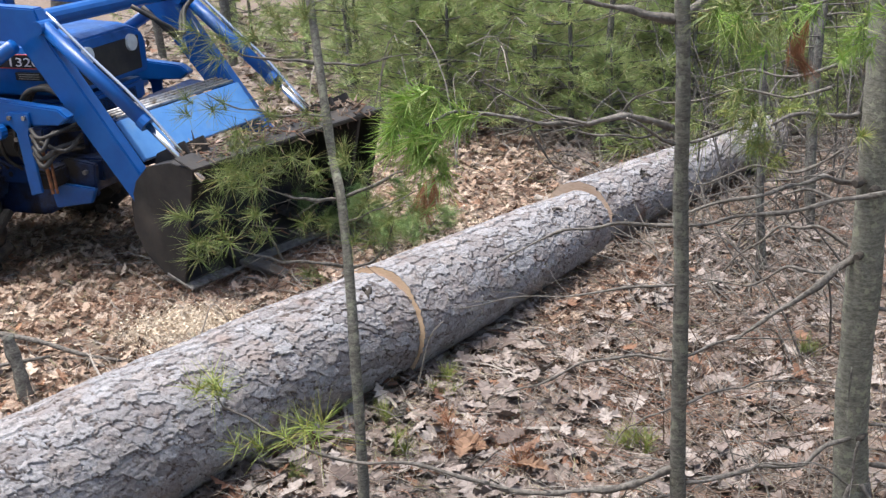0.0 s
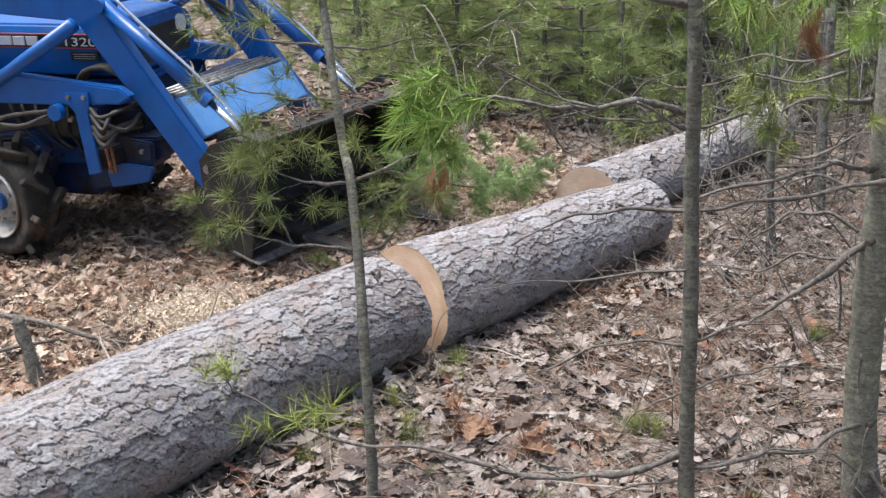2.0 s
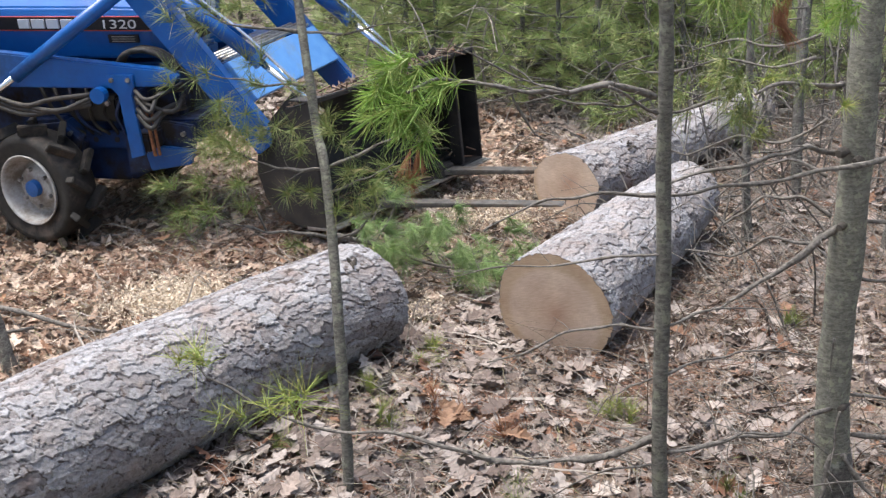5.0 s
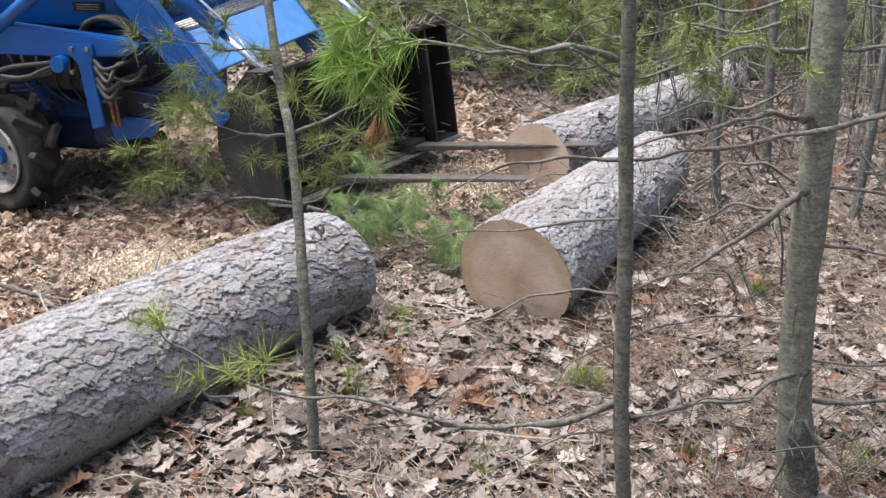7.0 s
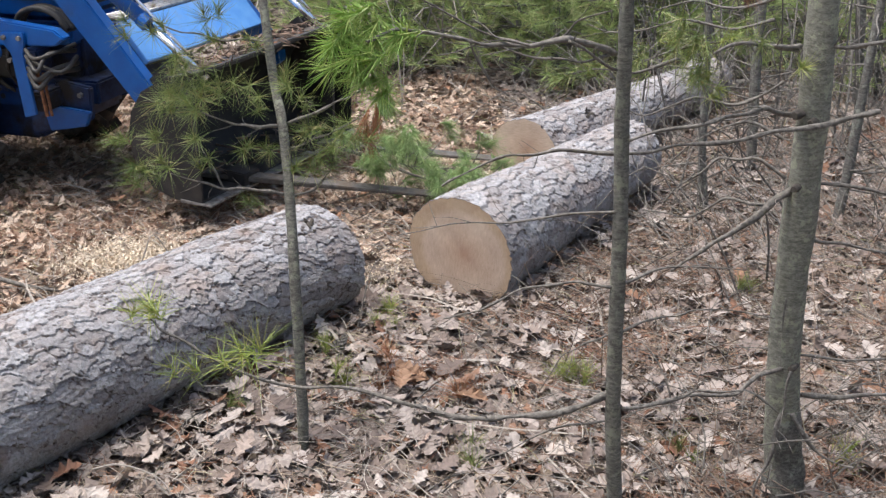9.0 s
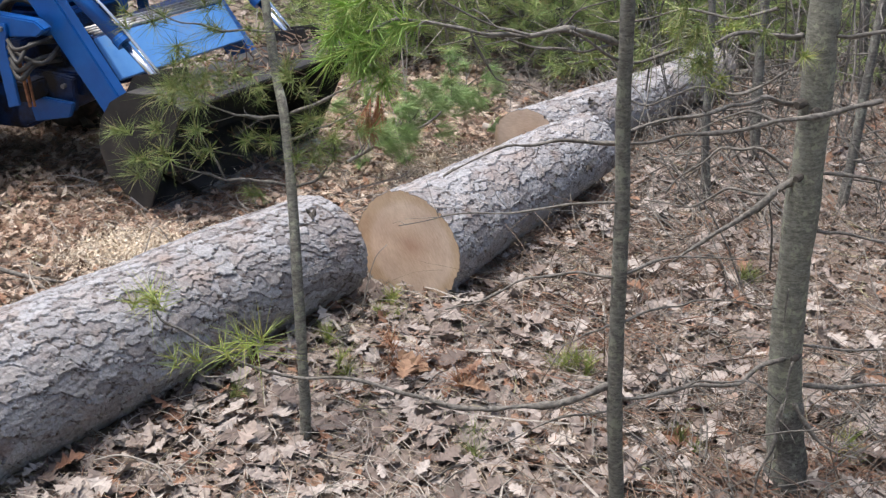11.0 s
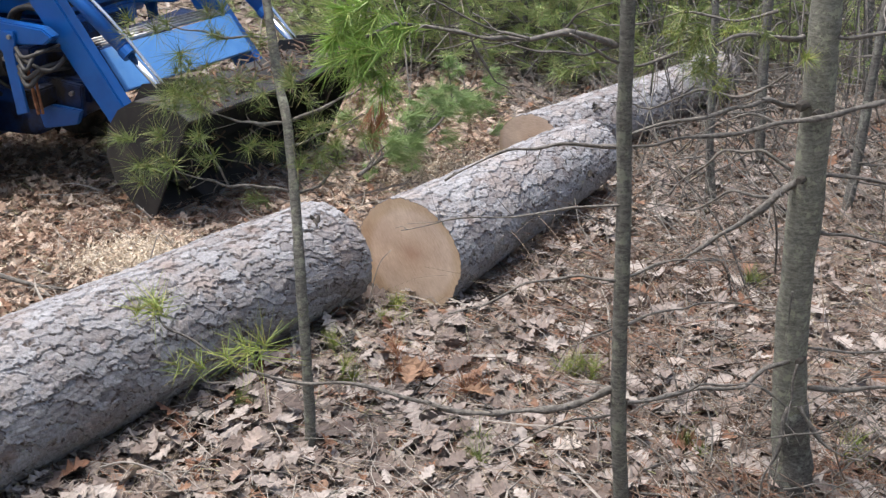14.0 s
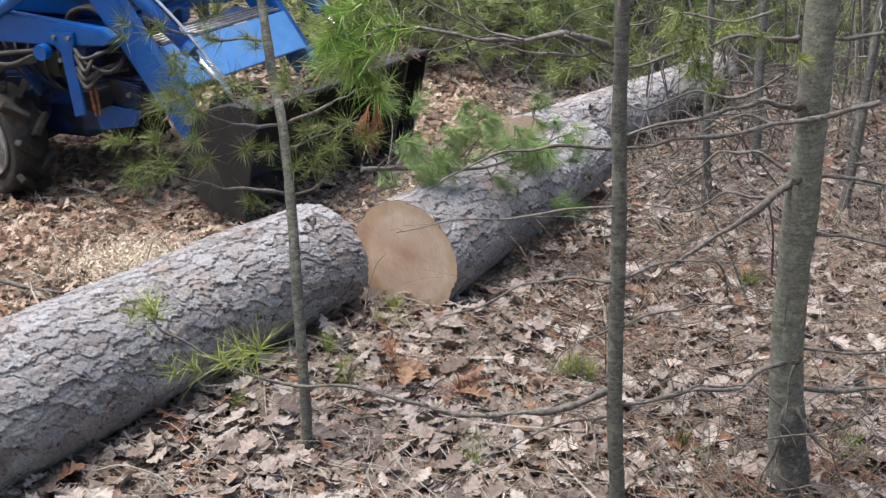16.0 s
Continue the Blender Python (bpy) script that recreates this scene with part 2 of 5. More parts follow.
def bevel(bm, width):
    bmesh.ops.bevel(bm, geom=bm.edges[:], offset=width, segments=2, affect="EDGES", clamp_overlap=True)
    return bm


def box(x0, x1, y0, y1, z0, z1, edge=0.008, bm=None):
    b = bmesh.new()
    bmesh.ops.create_cube(b, size=1.0, matrix=Matrix.Translation(((x0 + x1) / 2, (y0 + y1) / 2, (z0 + z1) / 2)) @ Matrix.Diagonal((x1 - x0, y1 - y0, z1 - z0, 1)))
    if edge:
        bevel(b, edge)
    return merged(bm, b)


def merged(bm, b):
    if bm is None:
        return b
    tmp = bpy.data.meshes.new("tmp")
    b.to_mesh(tmp)
    b.free()
    bm.from_mesh(tmp)
    bpy.data.meshes.remove(tmp)
    return bm


def prism(profile, y0, y1, edge=0.006, bm=None):
    """A side profile of (x, z) points drawn out between y0 and y1."""
    b = bmesh.new()
    a = [b.verts.new((x, y0, z)) for x, z in profile]
    c = [b.verts.new((x, y1, z)) for x, z in profile]
    b.faces.new(a)
    b.faces.new(c[::-1])
    n = len(profile)
    for i in range(n):
        b.faces.new((a[i], c[i], c[(i + 1) % n], a[(i + 1) % n]))
    bmesh.ops.recalc_face_normals(b, faces=b.faces[:])
    if edge:
        bevel(b, edge)
    return merged(bm, b)


def rod(p, q, r, r2=None, seg=14, bm=None):
    p, q = Vector(p), Vector(q)
    b = bmesh.new()
    m = Matrix.Translation((p + q) / 2) @ (q - p).to_track_quat("Z", "Y").to_matrix().to_4x4()
    bmesh.ops.create_cone(b, cap_ends=True, segments=seg, radius1=r, radius2=r if r2 is None else r2, depth=(q - p).length, matrix=m)
    return merged(bm, b)


def smooth_line(pts, steps=4):
    """A Catmull-Rom line through the points."""
    v = [Vector(p) for p in pts]
    v = [v[0] * 2 - v[1]] + v + [v[-1] * 2 - v[-2]]
    out = []
    for a, b, c, d in zip(v, v[1:], v[2:], v[3:]):
        for i in range(steps):
            t = i / steps
            out.append(0.5 * ((2 * b) + (c - a) * t + (2 * a - 5 * b + 4 * c - d) * t * t + (3 * b - a - 3 * c + d) * t ** 3))
    return out + [v[-2]]


def tube(pts, r0, r1, seg=8, steps=4, wobble=0.0, bm=None):
    """A tapered tube along a smooth line."""
    line = smooth_line(pts, steps)
    b = bmesh.new() if bm is None else bm
    rings, n = [], len(line)
    for i, p in enumerate(line):
        d = (line[min(i + 1, n - 1)] - line[max(i - 1, 0)]).normalized()
        u = d.orthogonal().normalized() if i == 0 else (u - d * u.dot(d)).normalized()
        w = d.cross(u)
        r = r0 + (r1 - r0) * i / (n - 1)
        r *= 1 + wobble * noise.noise(p * 23)
        rings.append([b.verts.new(p + (u * math.cos(a) + w * math.sin(a)) * r * (1 + wobble * noise.noise(p * 9 + Vector((math.cos(a), math.sin(a), 0)))))
                      for a in (2 * math.pi * k / seg for k in range(seg))])
    for a, c in zip(rings, rings[1:]):
        for k in range(seg):
            b.faces.new((a[k], a[(k + 1) % seg], c[(k + 1) % seg], c[k]))
    b.faces.new(rings[0][::-1])
    b.faces.new(rings[-1])
    return b


def lathe(profile, seg=40, bm=None):
    """Turns a profile of (radius, y) points about the y axis."""
    b = bmesh.new() if bm is None else bm
    rings = [[b.verts.new((r * math.cos(a), y, r * math.sin(a))) for a in (2 * math.pi * k / seg for k in range(seg))] for r, y in profile]
    for a, c in zip(rings, rings[1:]):
        for k in range(seg):
            b.faces.new((a[k], a[(k + 1) % seg], c[(k + 1) % seg], c[k]))
    bmesh.ops.recalc_face_normals(b, faces=b.faces[:])
    return b


def unit(rng):
    v = rng.normal(size=3)
    return v / np.linalg.norm(v)


def needle_lists(tufts, rng, width=0.0009):
    """Slender three-sided needles: tufts are (centre, axis, count, length, spread)."""
    verts, faces = [], []
    for c, ax, count, length, spread in tufts:
        c, ax = np.array(c, float), np.array(ax, float)
        ax = ax / (np.linalg.norm(ax) + 1e-9)
        for _ in range(count):
            d = ax + unit(rng) * spread
            d = d / np.linalg.norm(d)
            s = c - ax * rng.uniform(0, 0.45) * length
            tip = s + d * length * rng.uniform(0.7, 1.1) + np.array((0, 0, -0.10 * length))
            u = np.cross(d, unit(rng))
            u = u / (np.linalg.norm(u) + 1e-9) * width
            w = np.cross(d, u)
            k = len(verts)
            verts += [tuple(s + u), tuple(s - 0.5 * u + 0.87 * w), tuple(s - 0.5 * u - 0.87 * w), tuple(tip)]
            faces += [(k, k + 1, k + 3), (k + 1, k + 2, k + 3), (k + 2, k, k + 3)]
    return verts, faces


def tuft_part(name, tufts, material, parent, seed, width=0.0009):
    v, f = needle_lists(tufts, np.random.default_rng(seed), width)
    return mesh_of(name, v, f, material, parent)


def thing(name, label, category, at=(0, 0, 0), group="", kind=""):
    ob = new(name)
    ob.location = at
    ob.empty_display_size = 0.1
    return tagged(ob, label, category, group, kind)


# ---- ground ----
def ground_height(x, y):
    h = 0.022 * noise.noise(Vector((x * 0.9, y * 0.9, 0))) + 0.012 * noise.noise(Vector((x * 4, y * 4, 3)))
    far = max(0.0, math.hypot(x, y - 5) - 5.0)
    return h - 0.012 + min(0.9, 0.02 * far) * (0.6 + noise.noise(Vector((x * 0.12, y * 0.12, 7))))


def ground_sheet():
    xs = [-300, -120, -60, -30, -16, -10, -7] + [-5 + 0.125 * i for i in range(81)] + [7, 10, 16, 30, 60, 120, 300]
    ys = [-300, -120, -60, -30, -12, -5, -2, 0] + [1.5 + 0.125 * i for i in range(101)] + [16, 20, 26, 34, 46, 70, 120, 300]
    verts = [(x, y, ground_height(x, y)) for y in ys for x in xs]
    n = len(xs)
    faces = [(j * n + i, j * n + i + 1, (j + 1) * n + i + 1, (j + 1) * n + i) for j in range(len(ys) - 1) for i in range(n - 1)]
    ob = mesh_of("ground", verts, faces, SOIL, smooth=True)
    return tagged(ob, "woodland floor of leaf mould under oak leaves", "ground", kind="structure")


ground_sheet()


def leaf_outline():
    """Half outline of a lobed oak leaf of length 1: (along, half width)."""
    return [(0.0, 0.015), (0.10, 0.06), (0.22, 0.22), (0.30, 0.12), (0.45, 0.33), (0.53, 0.16), (0.68, 0.31), (0.76, 0.15), (0.88, 0.15)]


def litter(name, label, spots, material, seed, lift=0.03, tilt=0.26, low=0.004):
    """Curled, lobed leaves lying over the ground: spots are (x, y, size)."""
    rng = np.random.default_rng(seed)
    half = leaf_outline()
    verts, faces = [], []
    for x, y, size in spots:
        a, curl, roll = rng.uniform(0, 2 * math.pi), rng.uniform(-0.5, 1.1), rng.uniform(-0.7, 1.3)
        m = Euler((rng.normal() * tilt, rng.normal() * tilt, a)).to_matrix()
        wide = rng.uniform(0.6, 1.15)
        base = Vector((x, y, ground_height(x, y) + rng.uniform(low, lift)))
        k = len(verts)
        for u, w in half:
            for s in (-1, 0, 1):
                p = Vector((u - 0.5 + 0.16 * abs(s) * w, s * w * wide, curl * (u - 0.5) ** 2 * 0.6 + roll * (s * w) ** 2 * 1.6 + 0.025 * math.sin(u * 15 + 2 * s + a)))
                verts.append(base + m @ (p * size))
        verts.append(base + m @ (Vector((0.5, 0, curl * 0.15)) * size))
        n = len(half)
        for i in range(n - 1):
            q = k + 3 * i
            faces += [(q, q + 1, q + 4, q + 3), (q + 1, q + 2, q + 5, q + 4)]
        q = k + 3 * (n - 1)
        faces += [(q, q + 1, k + 3 * n), (q + 1, q + 2, k + 3 * n)]
    ob = mesh_of(name, verts, faces, material)
    return tagged(ob, label, "leaf litter", kind="stuff")


def scatter(count, x0, x1, y0, y1, small, large, seed, keep=lambda x, y: True):
    rng = np.random.default_rng(seed)
    out = []
    while len(out) < count:
        x, y = rng.uniform(x0, x1), rng.uniform(y0, y1)
        if keep(x, y):
            out.append((x, y, rng.uniform(small, large)))
    return out


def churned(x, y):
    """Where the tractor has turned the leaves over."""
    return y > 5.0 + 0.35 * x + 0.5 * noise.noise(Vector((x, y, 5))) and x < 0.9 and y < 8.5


litter("leaf_litter", "pale tan dry oak leaves covering the woodland floor",
       scatter(13000, -2.2, 2.9, 2.3, 5.6, 0.035, 0.135, 1, lambda x, y: not churned(x, y)), LEAF, 2, 0.04, 0.24)
litter("leaf_litter", "bleached and russet oak leaves lying loose on top",
       scatter(2300, -2.2, 3.0, 2.3, 6.0, 0.055, 0.14, 21, lambda x, y: not churned(x, y) and noise.noise(Vector((x * 2.6, y * 2.6, 9))) > -0.22), LEAF_LOOSE, 22, 0.075, 0.30, 0.035)
litter("leaf_litter", "pale tan dry leaves between the trees further back",
       scatter(9000, -6, 7, 9.5, 16, 0.07, 0.16, 33, lambda x, y: True), LEAF, 44, 0.05)
litter("leaf_litter", "dry oak leaves drifted between the saplings",
       scatter(15000, -4, 5.5, 5.2, 10, 0.05, 0.13, 3, lambda x, y: not churned(x, y)), LEAF, 4, 0.05)
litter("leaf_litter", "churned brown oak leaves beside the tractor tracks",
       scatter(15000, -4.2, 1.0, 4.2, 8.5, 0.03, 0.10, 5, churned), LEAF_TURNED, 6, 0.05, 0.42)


litter("leaf_litter", "scattered dry leaves round the clearing",
       scatter(27000, -6.5, 7.5, -4, 6.5, 0.06, 0.14, 7, lambda x, y: y < 2.5 + 0.3 * math.sin(3 * x) or x > 2.8 or (x < -2.0 and y < 5.0)), LEAF, 8, 0.05)


def sticks(name, label, count, x0, x1, y0, y1, length, r, material, seed, rise=0.12, category="twigs", lift=0.012):
    rng = np.random.default_rng(seed)
    verts, faces = [], []
    for _ in range(count):
        x, y, a = rng.uniform(x0, x1), rng.uniform(y0, y1), rng.uniform(0, math.pi)
        ln, rr = length * rng.uniform(0.3, 1.2), r * rng.uniform(0.5, 1.4)
        el = rng.uniform(-0.02, rise)
        p = np.array((x, y, ground_height(x, y) + rng.uniform(0.4, 1.0) * lift))
        d = np.array((math.cos(a) * math.cos(el), math.sin(a) * math.cos(el), math.sin(el)))
        side = np.array((-math.sin(a), math.cos(a), 0))
        upv = np.cross(d, side)
        bend = rng.normal() * 0.12
        k = len(verts)
        for i, t in enumerate((0, 0.35, 0.7, 1.0)):
            c = p + d * ln * t + side * bend * ln * math.sin(t * 3.1) + upv * 0.04 * ln * math.sin(t * 5 + x)
            q = rr * (1 - 0.6 * t)
            verts += [tuple(c + side * q), tuple(c - 0.5 * side * q + 0.87 * upv * q), tuple(c - 0.5 * side * q - 0.87 * upv * q)]
            if i:
                b = k + 3 * i
                for s in range(3):
                    faces.append((b - 3 + s, b - 3 + (s + 1) % 3, b + (s + 1) % 3, b + s))
    return tagged(mesh_of(name, verts, faces, material), label, category, kind="stuff")


sticks("fallen_twigs", "thin grey fallen twigs among the leaves", 520, -3, 3, 2.3, 7, 0.35, 0.0035, TWIG, 11, lift=0.06)
sticks("fallen_twigs", "bleached broken sticks lying on the leaves", 260, -4, 5, 2.4, 13, 0.5, 0.006, TWIG_PALE, 12, lift=0.06)
sticks("dry_grass", "dry straw-coloured grass stalks", 900, -3, 3.4, 2.3, 8, 0.16, 0.0014, STRAW, 13, 1.3, "grass")
sticks("brush", "tangled dead brush at the edge of the clearing", 520, 1.3, 5.5, 4.2, 12, 0.75, 0.004, TWIG, 14, 0.9, "brush")
sticks("brush", "tangle of thin brown twigs and dry stems", 1300, 0.4, 3.4, 2.4, 7.5, 0.34, 0.0020, TWIG_BROWN, 15, 0.45, "brush", 0.05)
sticks("brush", "fine grey twigs sticking up between the leaves", 1500, -0.4, 3.0, 2.4, 6.0, 0.26, 0.0018, TWIG, 16, 0.45, "brush", 0.05)
sticks("needle_litter", "fallen brown pine needles over the leaves", 10000, -2.4, 3.2, 2.3, 7.5, 0.11, 0.0014, NEEDLE_OLD, 17, 0.22, "needle litter", 0.06)
sticks("needle_litter", "fallen straw-coloured needles and stems", 10000, -3.0, 3.2, 2.3, 8.0, 0.13, 0.0013, STRAW, 18, 0.28, "needle litter", 0.06)
sticks("brush", "brown broken stems in the churned leaves", 600, -3.5, 0.8, 4.6, 8.5, 0.25, 0.0028, TWIG_PALE, 19, 0.5, "brush")


sticks("brush", "pale dry stalks and stems lying over the leaves", 3400, -1.6, 3.2, 2.3, 6.2, 0.22, 0.0019, TWIG_PALE, 71, 0.22, "brush", 0.065)
sticks("brush", "tangle of brown dead stems over the leaves", 3200, 0.5, 3.4, 2.3, 6.5, 0.30, 0.0021, TWIG_BROWN, 72, 0.28, "brush", 0.065)
sticks("brush", "dark dead twigs matted between the saplings", 1500, 1.0, 4.8, 4.6, 9.0, 0.55, 0.0036, TWIG, 73, 0.75, "brush")


def needle_patch(label, x, y, wide, deep, turn, count, seed):
    """Brown needles heaped round a spot."""
    rng = np.random.default_rng(seed)
    verts, faces = [], []
    ca, sa = math.cos(radians(turn)), math.sin(radians(turn))
    for _ in range(count):
        u, w = rng.normal() * wide, rng.normal() * deep
        c = np.array((x + ca * u - sa * w, y + sa * u + ca * w, 0.0))
        c[2] = ground_height(c[0], c[1]) + rng.uniform(0.015, 0.07)
        d = unit(rng) * np.array((1, 1, 0.45)) * rng.uniform(0.03, 0.07)
        s = np.cross(d, (0, 0, 1))
        s = s / max(1e-6, np.linalg.norm(s)) * 0.0012
        k = len(verts)
        verts += [tuple(c - d - s), tuple(c - d + s), tuple(c + d + s), tuple(c + d - s), tuple(c + (0, 0, 0.002))]
        faces += [(k, k + 1, k + 4), (k + 1, k + 2, k + 4), (k + 2, k + 3, k + 4), (k + 3, k, k + 4)]
    return tagged(mesh_of("needle_litter", verts, faces, NEEDLE_OLD), label, "needle litter", kind="stuff")


for i, ((x, y, z), wide, deep, turn, count) in enumerate((
        ((0.941, 5.346, 0), 0.30, 0.07, 48, 900), ((0.692, 4.270, 0), 0.10, 0.07, 0, 260), ((0.165, 3.911, 0), 0.08, 0.06, 20, 200), ((0.853, 3.971, 0), 0.14, 0.06, 10, 220),
        ((1.392, 4.615, 0), 0.16, 0.08, 0, 200), ((-1.509, 5.651, 0), 0.25, 0.12, 30, 300), ((1.271, 2.980, 0), 0.16, 0.06, 10, 400), ((-0.668, 5.948, 0), 0.18, 0.10, 40, 250))):
    needle_patch("red-brown dead needles heaped on the leaves", x, y, wide, deep, turn, count, 80 + i)


def arching(label, count, x0, x1, y0, y1, height, reach, r, material, seed):
    """Thin dead stems that rise, arch over and fork."""
    rng = np.random.default_rng(seed)
    bm = bmesh.new()
    for _ in range(count):
        x, y, a = rng.uniform(x0, x1), rng.uniform(y0, y1), rng.uniform(0, 6.3)
        h, ln = height * rng.uniform(0.35, 1.1), reach * rng.uniform(0.3, 1.2)
        d = Vector((math.cos(a), math.sin(a), 0))
        p = Vector((x, y, ground_height(x, y) - 0.02))
        q = [p, p + d * ln * 0.25 + Vector((rng.normal() * 0.03, 0, h * 0.6)), p + d * ln * 0.6 + Vector((0, rng.normal() * 0.04, h)), p + d * ln + Vector((0, 0, h * rng.uniform(0.5, 1.25)))]
        rr = r * rng.uniform(0.5, 1.3)
        tube(q, rr, rr * 0.35, 5, 3, 0.0, bm)
        for s in (0.45, 0.75):
            o = q[1].lerp(q[3], s)
            e = o + Vector((rng.normal(), rng.normal(), rng.normal() * 0.6)) * ln * 0.22
            tube([o, o.lerp(e, 0.5) + Vector((0, 0, 0.02)), e], rr * 0.5, rr * 0.25, 4, 2, 0.0, bm)
    return tagged(part("brush", bm, material), label, "brush", kind="stuff")


arching("arching grey dead stems tangled beyond the saplings", 120, 1.2, 3.6, 4.2, 8.0, 0.6, 0.8, 0.0050, TWIG, 24)
arching("pale dead stems tangled under the young pines", 110, -0.6, 4.5, 7.6, 10.5, 1.0, 0.9, 0.007, TWIG_PALE, 25)
arching("low dark twigs arching over the leaves", 120, 0.7, 3.0, 2.6, 5.2, 0.20, 0.55, 0.003, TWIG, 26)


arching("thin brown stems arching between the saplings", 170, 0.6, 2.6, 2.5, 5.0, 0.30, 0.50, 0.0022, TWIG_BROWN, 27)
arching("grey dead stems standing in the far brush", 260, 1.6, 5.4, 5.8, 9.8, 1.15, 0.8, 0.0055, TWIG, 28)
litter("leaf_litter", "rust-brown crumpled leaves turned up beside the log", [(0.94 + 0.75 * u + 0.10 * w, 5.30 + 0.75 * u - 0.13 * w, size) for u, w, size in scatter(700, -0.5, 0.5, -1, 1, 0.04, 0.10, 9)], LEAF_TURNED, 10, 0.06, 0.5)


arching("dead twigs snagged round the foot of the pine", 70, 0.85, 2.1, 2.55, 3.7, 0.26, 0.55, 0.0034, TWIG, 29)


def sawdust(x, y, spread, count, seed):
    rng = np.random.default_rng(seed)
    verts, faces = [], []
    for _ in range(count):
        px, py = x + rng.normal() * spread, y + rng.normal() * spread * 0.8
        s = rng.uniform(0.005, 0.018)
        c = np.array((px, py, ground_height(px, py) + rng.uniform(0.03, 0.075)))
        k = len(verts)
        u, w = unit(rng) * s, unit(rng) * s * 0.6
        h = np.cross(u, w) / s * 0.3
        verts += [tuple(c + u), tuple(c + w), tuple(c - u), tuple(c + h)]
        faces += [(k, k + 1, k + 3), (k + 1, k + 2, k + 3), (k + 2, k, k + 3), (k, k + 2, k + 1)]
    return tagged(mesh_of("sawdust", verts, faces, CHIP), "pale fresh sawdust spilled over the leaves", "sawdust", kind="stuff")


sawdust(-1.22, 5.22, 0.15, 6500, 21)
sawdust(0.45, 6.1, 0.20, 4200, 22)
sawdust(-0.1, 4.95, 0.12, 700, 23)


# ---- single leaves that stand out ----
def big_leaf(x, y, size, seed):
    ob = litter("fallen_leaf", "", [(x, y, size)], LEAF_PALE, seed, 0.05, 0.2)
    del ob["kind"]
    return tagged(ob, "large pale curled oak leaf on the litter", "leaf", "large single leaves")


for i, (x, y, z) in enumerate(((1.086, 3.198, 0), (0.554, 3.270, 0), (-0.436, 3.566, 0), (-0.711, 3.405, 0), (0.089, 4.108, 0), (0.591, 4.938, 0), (0.067, 3.497, 0),
                               (-0.915, 3.331, 0), (-0.123, 3.163, 0), (0.378, 3.880, 0), (1.318, 4.721, 0), (0.274, 4.442, 0), (1.609, 4.580, 0), (-0.211, 3.856, 0), (0.445, 3.544, 0))):
    big_leaf(x, y, 0.10 + 0.05 * ((i * 7) % 5) / 5, 60 + i)


